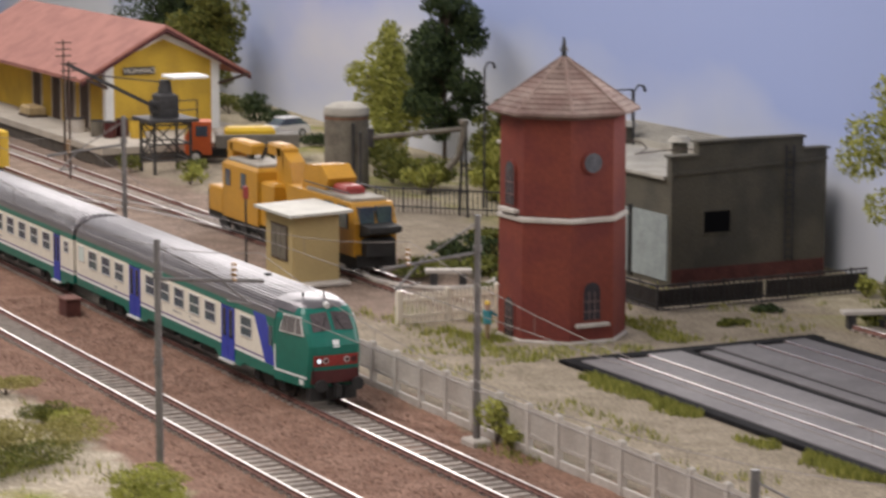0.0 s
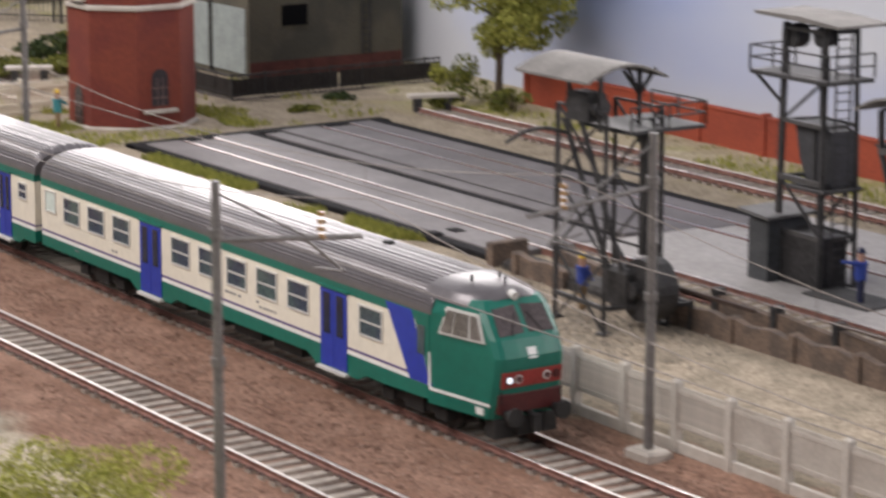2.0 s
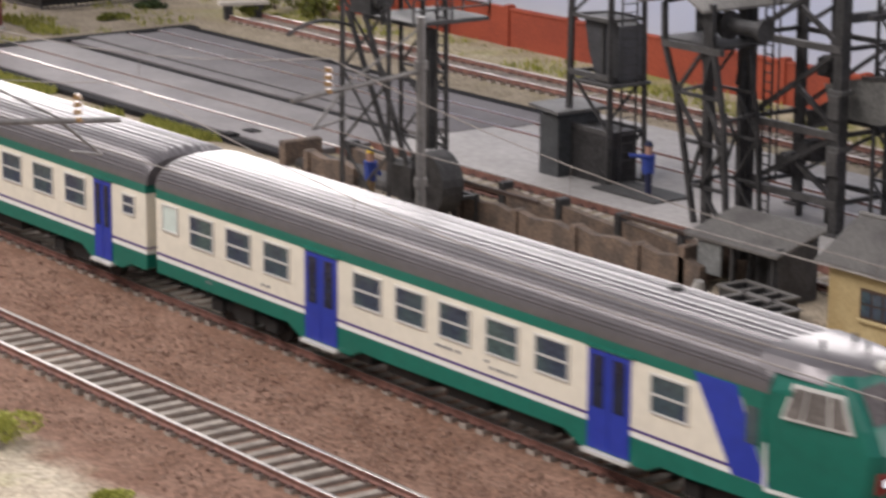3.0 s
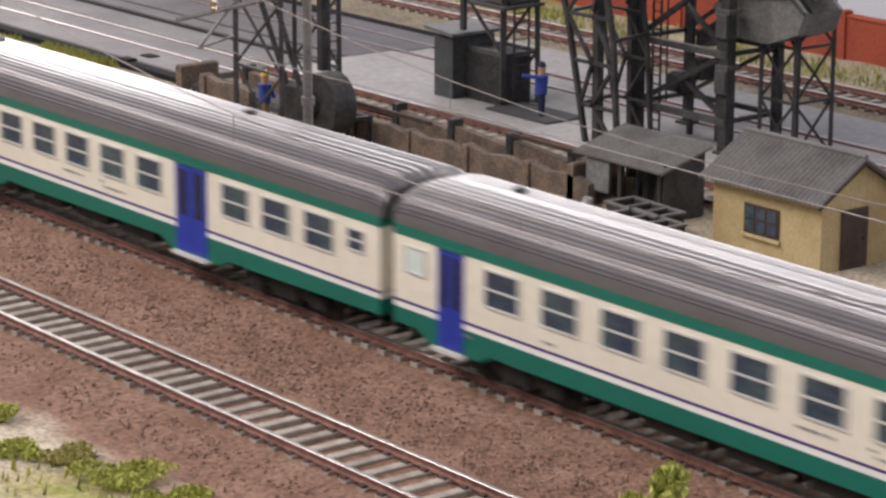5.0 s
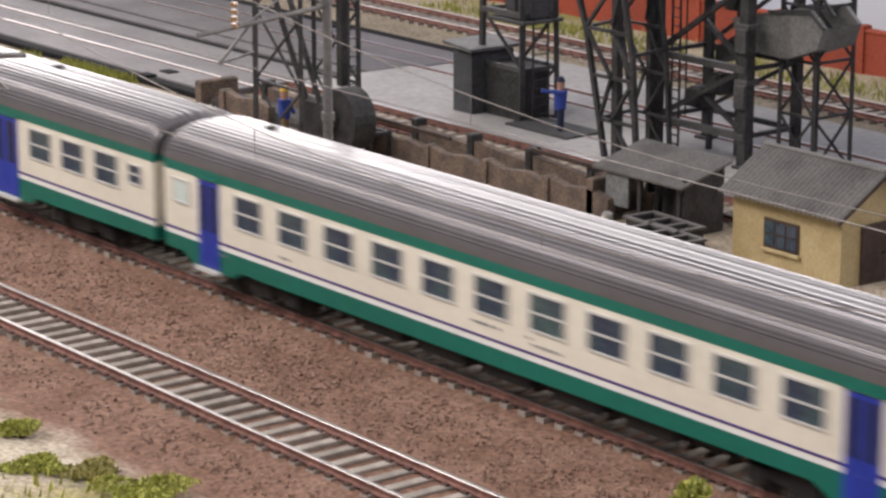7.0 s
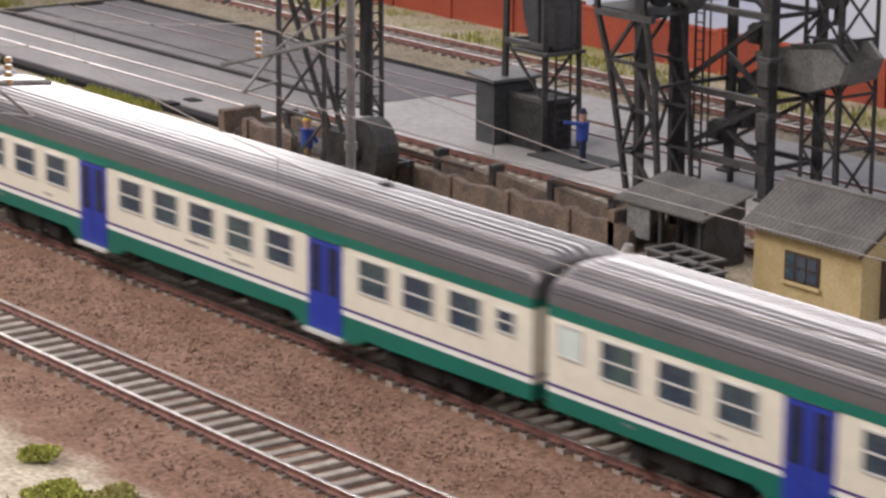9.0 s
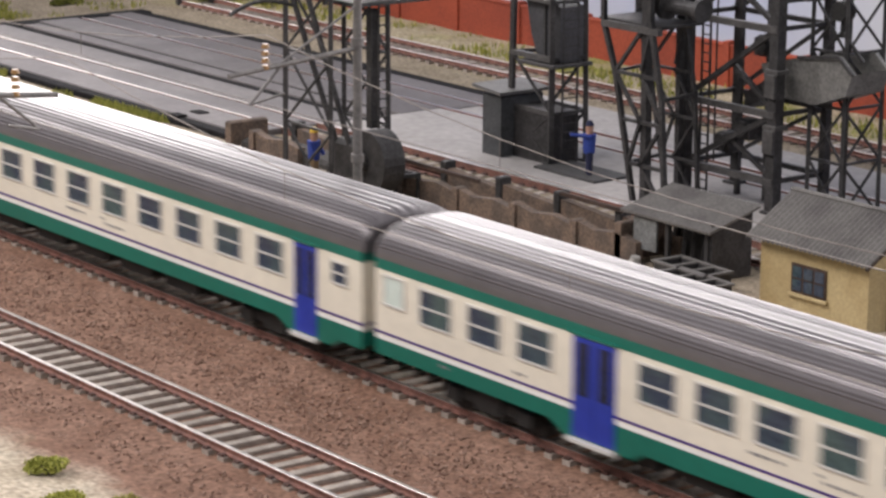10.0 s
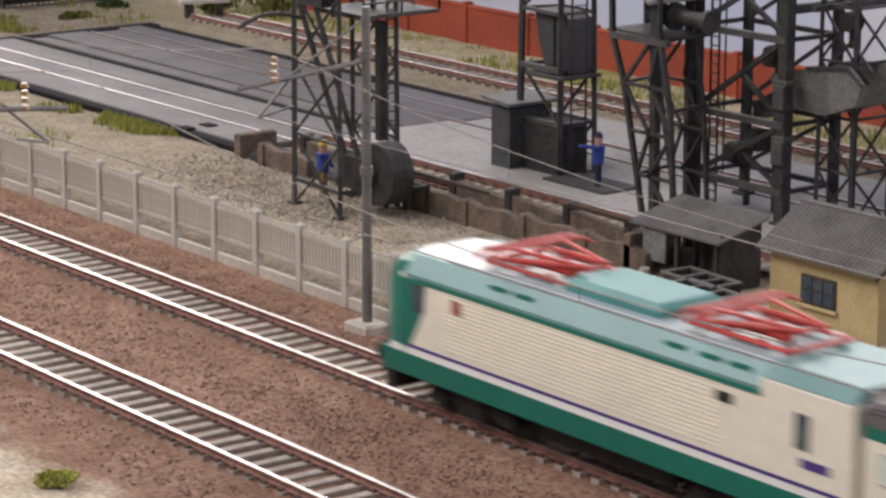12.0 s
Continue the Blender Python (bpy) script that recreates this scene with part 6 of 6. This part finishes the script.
def build_cab(t):
    """Driving end: sides that draw in, a creased nose and a raked windscreen."""
    rings = []
    for z, xf, wf, wb in CAB:
        half = [(266, -wb, z), (xf - 2.0, -wf - 0.4, z), (xf - 0.5, -wf + 0.9, z), (xf, -wf + 2.2, z), (xf + 0.25, -wf * 0.4, z)]
        rings.append(half + [(x, -y, q) for x, y, q in half[::-1]])
    part("cab", Solid().loft(rings), GREEN, t, "creased green driving cab")
    lid = []
    for x, k, top in ((262, 0.99, 45.0), (272, 0.93, 44.8), (280, 0.84, 44.4), (284.2, 0.76, 43.2), (286.0, 0.70, 42.0)):
        lid.append([(x, -15.6 * k, top - 4.6), (x, -13.6 * k, top - 1.6), (x, -9.5 * k, top), (x, -4 * k, top + 0.4), (x, 4 * k, top + 0.4), (x, 9.5 * k, top), (x, 13.6 * k, top - 1.6), (x, 15.6 * k, top - 4.6), (x, 10 * k, top - 6), (x, -10 * k, top - 6)])
    part("cab_roof", Solid().loft(lid), ROOF, t, "smooth silver cab roof", smooth=True)
    glass = mat("windscreen_glass", (0.10, 0.082, 0.082), 0.22, vary=0.3, bump=0, spec=0.4)

    def front(y, z, out):
        return (cab_at(z)[0] + out, y, z)

    def plate(corners, out, deep=1.2):
        """A flat piece lying on the front, from (y, z) corners."""
        n = len(corners)
        p = [front(y, z, out) for y, z in corners] + [front(y, z, -deep) for y, z in corners]
        return Solid().add(p, [tuple(range(n)), tuple(range(2 * n - 1, n - 1, -1))] + [(i, n + i, n + (i + 1) % n, (i + 1) % n) for i in range(n)])

    def flank(corners, side, out, deep=0.8):
        """A flat piece lying on the drawn-in side, from (x, z) corners."""
        n = len(corners)
        p = [(x, side * cab_side(x, z, out), z) for x, z in corners] + [(x, side * cab_side(x, z, -deep), z) for x, z in corners]
        return Solid().add(p, [tuple(range(n)), tuple(range(2 * n - 1, n - 1, -1))] + [(i, n + i, n + (i + 1) % n, (i + 1) % n) for i in range(n)])
    for e in (-1, 1):
        part("windscreen", plate([(e * 0.9, 33.4), (e * 9.6, 33.0), (e * 8.9, 40.0), (e * 0.9, 40.6)], 0.42), glass, t, "dark raked windscreen half")
        part("wiper", Solid().tube(front(e * 5.5, 33.0, 0.7), front(e * 2.2, 38.6, 0.7), 0.16, seg=5), BLACK, t)
        part("handrail", Solid().tube(front(e * 10.6, 13.5, 0.8), front(e * 10.8, 17.5, 0.8), 0.22, seg=6), BLACK, t)
    part("centre_lamp", Solid().tube((284.6, 0, 43.4), (287.0, 0, 42.8), 1.3, seg=12), FRAME, t, "small pale roof lamp")
    for side in (-1, 1):
        fr = part("cab_side_window", flank([(270.8, 30.6), (290.2, 30.8), (286.6, 38.8), (272.8, 38.8)], side, 0.55), FRAME, t, "pale framed cab side window")
        for q in ([(271.9, 31.4), (276.2, 31.4), (276.8, 38.0), (273.6, 38.0)], [(276.9, 31.4), (283.4, 31.4), (282.6, 38.0), (277.4, 38.0)], [(284.4, 31.4), (288.9, 31.5), (286.0, 38.0), (283.4, 38.0)]):
            part("pane", flank(q, side, 0.75), CABGLASS, fr)
        part("blue_wedge", Solid().prism([(242.6, 35.0), (256.8, 35.0), (265.8, 17.5), (265.8, 13.9), (256.0, 13.9)], "y", *sorted((side * 16.0, side * (W + 0.16)))), BLUE, t, "slanted blue livery band")
        part("blue_wedge", flank([(266, 13.9), (267.8, 13.9), (266, 17.3)], side, 0.16), BLUE, t)
        part("cab_door", Solid().prism([(257.4, 35.0), (266.4, 35.0), (266.4, 17.0)], "y", *sorted((side * 15.0, side * (W + 0.12)))), GREEN, t)
        part("cab_door_window", Solid().box(260.2, 264.2, *sorted((side * 16.0, side * (W + 0.30))), 22.6, 31.4), GLASS, t)
        part("cab_line", flank([(266.5, 12.6), (292.2, 12.4), (292.2, 13.2), (266.5, 13.5)], side, 0.25), WHITE, t)
        part("cab_line", flank([(266.3, 13.5), (267.3, 13.5), (266.8, 24), (266.3, 24)], side, 0.28), WHITE, t)
        part("marking_plate", flank([(286.5, 9.4), (289.5, 9.4), (289.5, 11.6), (286.5, 11.6)], side, 0.25), WHITE, t)
    part("lamp_panel", plate([(-10.4, 18.2), (10.4, 18.2), (10.4, 23.0), (-10.4, 23.0)], 0.5), RED, t, "red lamp panel")
    for y, m in ((-8.3, LAMPGLOW), (8.3, DARKRED), (-5.0, DARKRED), (5.0, DARKRED)):
        lamp = part("headlamp" if m is LAMPGLOW else "tail_lamp", Solid().tube(front(y, 20.7, 0.4), front(y, 20.7, 1.1), 0.95, seg=14), m, t)
        part("lamp_ring", Solid().tube(front(y, 20.7, 0.3), front(y, 20.7, 0.85), 1.35, seg=16), FRAME if abs(y) < 6 else DARKRED, lamp)
    part("logo_plate", plate([(-1.5, 26.4), (1.5, 26.4), (1.5, 29.4), (-1.5, 29.4)], 0.45), WHITE, t, "small pale emblem")
    # shade under the nose is painted in by the darkened red
    part("buffer_beam", Solid().box(289.0, 295.2, -11.0, 11.0, 10.6, 16.4, 0.4), DARKRED, t, "red buffer beam, its shade put into a darker colour")
    for y in (-8.6, 8.6):
        part("buffer", Solid().tube((294, y, 10.4), (299, y, 10.4), 1.3, seg=10).tube((299, y, 10.4), (300, y, 10.4), 2.8, seg=16), BLACK, t)
    part("coupler", Solid().tube((293, 0, 10), (299, 0, 8.8), 1.0, seg=8).box(297, 299, -1.4, 1.4, 5, 10).box(293, 296.5, -5, -3.8, 4.0, 9).box(293, 296.5, 3.8, 5, 4.0, 9), BLACK, t)
    part("rail_guard", Solid().box(288, 293, -11, 11, 2.6, 8.6, 0.4), BLACK, t)
    for x, y in ((272, -5), (272, 5), (279, 2)):
        part("roof_horn", Solid().tube((x, y, 44), (x, y, 47), 0.45, seg=8), BLACK, t)


def locomotive():
    """Electric locomotive; x runs from the flat coupled cab at its tail to the end against the coaches."""
    t = thing("electric_locomotive", (0, 0, 0), "cream and green electric locomotive with red pantographs", "locomotive")
    w = 17.0
    part("body", Solid().box(14, 150, -w, w, 14.5, 36.2), CREAM, t)
    # corrugated side
    for i in range(14):
        z = 19.4 + i * 1.12
        part("side_rib", Solid().box(33, 137, -w - 0.14, w + 0.14, z, z + 0.55), CREAM, t)
    part("skirt", Solid().box(6, 178.5, -w - 0.05, w + 0.05, 9.4, 15.2), GREEN, t, "green lower skirt")
    part("purple_line", Solid().box(16, 178, -w - 0.12, w + 0.12, 17.0, 17.9), PURPLE, t)
    part("white_line", Solid().box(10, 178, -w - 0.10, w + 0.10, 15.2, 16.9), WHITE, t)
    part("upper_band", Solid().prism([(-w - 0.1, 35.0), (w + 0.1, 35.0), (w + 0.1, 36.6), (w - 3.4, 41.0), (-w + 3.4, 41.0), (-w - 0.1, 36.6)], "x", 16, 150), CYAN, t, "pale green roof flank")
    part("green_edge", Solid().box(20, 150, -w - 0.2, w + 0.2, 34.6, 35.8), GREEN, t)
    rear = Solid().box(150, 179.0, -w, w, 14.5, 39.0, 0.5)
    part("luggage_section", rear, CREAM, t)
    part("rear_roof", Solid().prism([(-w, 39.0), (w, 39.0), (w - 4, 42.0), (-w + 4, 42.0)], "x", 150.5, 178.6), CYAN, t)
    for side in (-1, 1):
        part("rear_door_window", Solid().box(161, 165.5, *sorted((side * 16, side * (w + 0.15))), 25.4, 33.5), GLASS, t)
        part("side_vent", Solid().box(135.5, 141.0, *sorted((side * 16, side * (w + 0.2))), 30.4, 32.8), BLACK, t)
        part("cab_side_window", Solid().box(19.5, 24.5, *sorted((side * 15.5, side * (w + 0.15))), 27, 34.2), GLASS, t)
        part("emblem", Solid().box(36.5, 40.2, *sorted((side * 16, side * (w + 0.2))), 29.5, 33.2), RED, t, "small red emblem")
        part("marking_plate", Solid().box(163, 172, *sorted((side * 16, side * (w + 0.15))), 21.5, 23.6), PURPLE, t)
    def ring(x, k, z0, top, ww):
        return [(x, -ww, z0), (x, -ww, 34.5), (x, -ww * 0.86, top - 2.2), (x, -ww * 0.4, top), (x, ww * 0.4, top), (x, ww * 0.86, top - 2.2), (x, ww, 34.5), (x, ww, z0)]
    rings = [ring(18, 1, 9.4, 41.2, w), ring(12, 1, 9.4, 41.0, w - 0.3), ring(7.5, 1, 9.6, 40.0, w - 1.6)]
    rings.append([(3.0, -13.0, 10.0), (3.5, -12.8, 26.0), (6.6, -12.0, 35.2), (7.2, -6, 38.2), (7.2, 6, 38.2), (6.6, 12.0, 35.2), (3.5, 12.8, 26.0), (3.0, 13.0, 10.0)])
    rings.append([(1.2, -8.0, 10.5), (1.6, -8.0, 25.0), (5.6, -8.0, 34.6), (6.2, -4, 37.4), (6.2, 4, 37.4), (5.6, 8.0, 34.6), (1.6, 8.0, 25.0), (1.2, 8.0, 10.5)])
    part("cab", Solid().loft(rings), GREEN, t, "rounded green cab front", smooth=True)
    part("windscreen", Solid().add([(2.2, -9.5, 26.6), (2.2, 9.5, 26.6), (5.2, 8.2, 34.2), (5.2, -8.2, 34.2), (4.2, -9.5, 26.4), (4.2, 9.5, 26.4), (7.2, 8.2, 34.0), (7.2, -8.2, 34.0)],
                                  [(0, 1, 2, 3), (7, 6, 5, 4), (0, 4, 5, 1), (1, 5, 6, 2), (2, 6, 7, 3), (3, 7, 4, 0)]), GLASS, t)
    part("cab_roof", Solid().loft([[(x, -10 * k, z), (x, -6 * k, z + 1.4), (x, 6 * k, z + 1.4), (x, 10 * k, z), (x, 9 * k, z - 3), (x, -9 * k, z - 3)] for x, k, z in ((7, 0.8, 38.2), (14, 1.25, 40.4), (34, 1.3, 41.4), (44, 1.3, 41.4))]), WHITE, t, "pale cab roof", smooth=True)
    for side in (-1, 1):
        part("cab_side_panel", Solid().prism([(14, 35.2), (25.5, 35.2), (24.0, 27), (19, 18.5), (17.5, 15.2), (14, 15.2)], "y", *sorted((side * 16.0, side * (w + 0.10)))), GREEN, t, "green cab flank with slanted edge")
    top = Solid().box(44, 150, -13.4, 13.4, 40.4, 42.0, 0.5)
    part("roof_deck", top, mat("roof_deck_grey", (0.36, 0.42, 0.44), 0.5, vary=0.15), t)
    part("roof_box", Solid().box(72, 108, -10, 10, 41.8, 45.2, 1.6), mat("sea_green_paint", (0.07, 0.24, 0.225), 0.5, vary=0.15, scale=60, bump=0.02), t, "sea-green roof equipment box")
    for x in (50, 60, 116, 128, 138):
        for y in (-12, 12):
            part("roof_grille", Solid().prism([(x, 37.2), (x + 7, 37.2), (x + 7, 39.6), (x, 39.6)], "y", *sorted((y * 1.30, y * 1.10))), GREEN, t)
    for px in (58, 134):
        pantograph(t, px)
    for bx in (40, 142):
        bogie(t, bx)
    part("underframe", Solid().box(66, 116, -12, 12, 3.5, 9.6, 0.6), BLACK, t)
    part("plough", Solid().prism([(-13, 2.4), (13, 2.4), (13.5, 9.5), (-13.5, 9.5)], "x", 2.0, 6.0), BLACK, t)
    for y in (-10, 10):
        part("buffer", Solid().tube((3, y, 11), (-1.5, y, 11), 1.2, seg=10).tube((-1.5, y, 11), (-2.5, y, 11), 2.9, seg=16), BLACK, t)
    squeeze(t.children_recursive, 179, 0.984)
    return t


def pantograph(t, x):
    """Folded frame of red tubes on insulators."""
    z = 43.4
    p = part("pantograph", Solid().tube((x - 17, -9.5, z), (x + 17, -9.5, z), 0.6, seg=6), PANTO, t, "folded red pantograph")
    rods = [((x - 17, 9.5, z), (x + 17, 9.5, z), 0.6)]
    for y in (-9.5, 9.5):
        rods.append(((x - 15, y, z + 0.8), (x + 15, y * 0.35, z + 3.4), 0.7))
        rods.append(((x + 15, y * 0.35, z + 3.4), (x - 10, y * 0.9, z + 4.4), 0.5))
    for dx in (-17, -6, 6, 17):
        rods.append(((x + dx, -9.5, z), (x + dx, 9.5, z), 0.7))
    for dx in (-12, -8):
        rods.append(((x + dx, -14, z + 4.4), (x + dx, 14, z + 4.4), 0.6))
        for e in (-1, 1):
            rods.append(((x + dx, e * 14, z + 4.4), (x + dx, e * 17, z + 2.8), 0.6))
    rods.append(((x - 4, -3, z + 1), (x + 10, -3, z + 1), 2.0))
    for r0, r1, w in rods:
        part("pantograph_rod", Solid().tube(r0, r1, w, seg=6), PANTO, p)
    q = Solid()
    for dx in (-13, 13):
        for y in (-9, 9):
            q.tube((x + dx, y, 41.6), (x + dx, y, 44.2), 1.3, 0.8, seg=10)
    q.tube((x - 3, -6, 43), (x + 9, -6, 43), 1.2, seg=8)
    part("insulator", q, WHITE, p, "pale insulators")


CONSIST = ["cab", "end", "mid", "end", "mid", "mid", "end"]
first = {}
TRAIN = []
for kind in CONSIST:
    if kind not in first:
        first[kind] = coach(kind)
        TRAIN.append(first[kind])
    else:
        TRAIN.append(copy_thing(first[kind], mm_pose(0, 0, 0)))
LOCO = locomotive()

# tail end of the driving coach along the track, by time
TRAVEL = [(0, -1104.5), (0.75, -925.5), (1.5, -745.4), (2.3, -552.6), (3.0, -385.7), (3.5, -268.6), (4.5, -28.0), (5.5, 213.1), (6.0, 337.9), (6.5, 455.5), (7.0, 581.5), (8.0, 816.0), (9.0, 1047.7), (9.5, 1157.6), (10.0, 1278.3), (10.5, 1392.9), (11.0, 1515.8), (11.5, 1630.9), (12.0, 1754.5)]


def motions():
    for i, ob in enumerate(TRAIN):
        walk(ob, [(t, mm_pose(g - 304.0 * i + 0.5, 0, 0)) for t, g in TRAVEL])
    walk(LOCO, [(t, mm_pose(g - 304.0 * 6 - 178.7, 0, 0)) for t, g in TRAVEL])


motions()
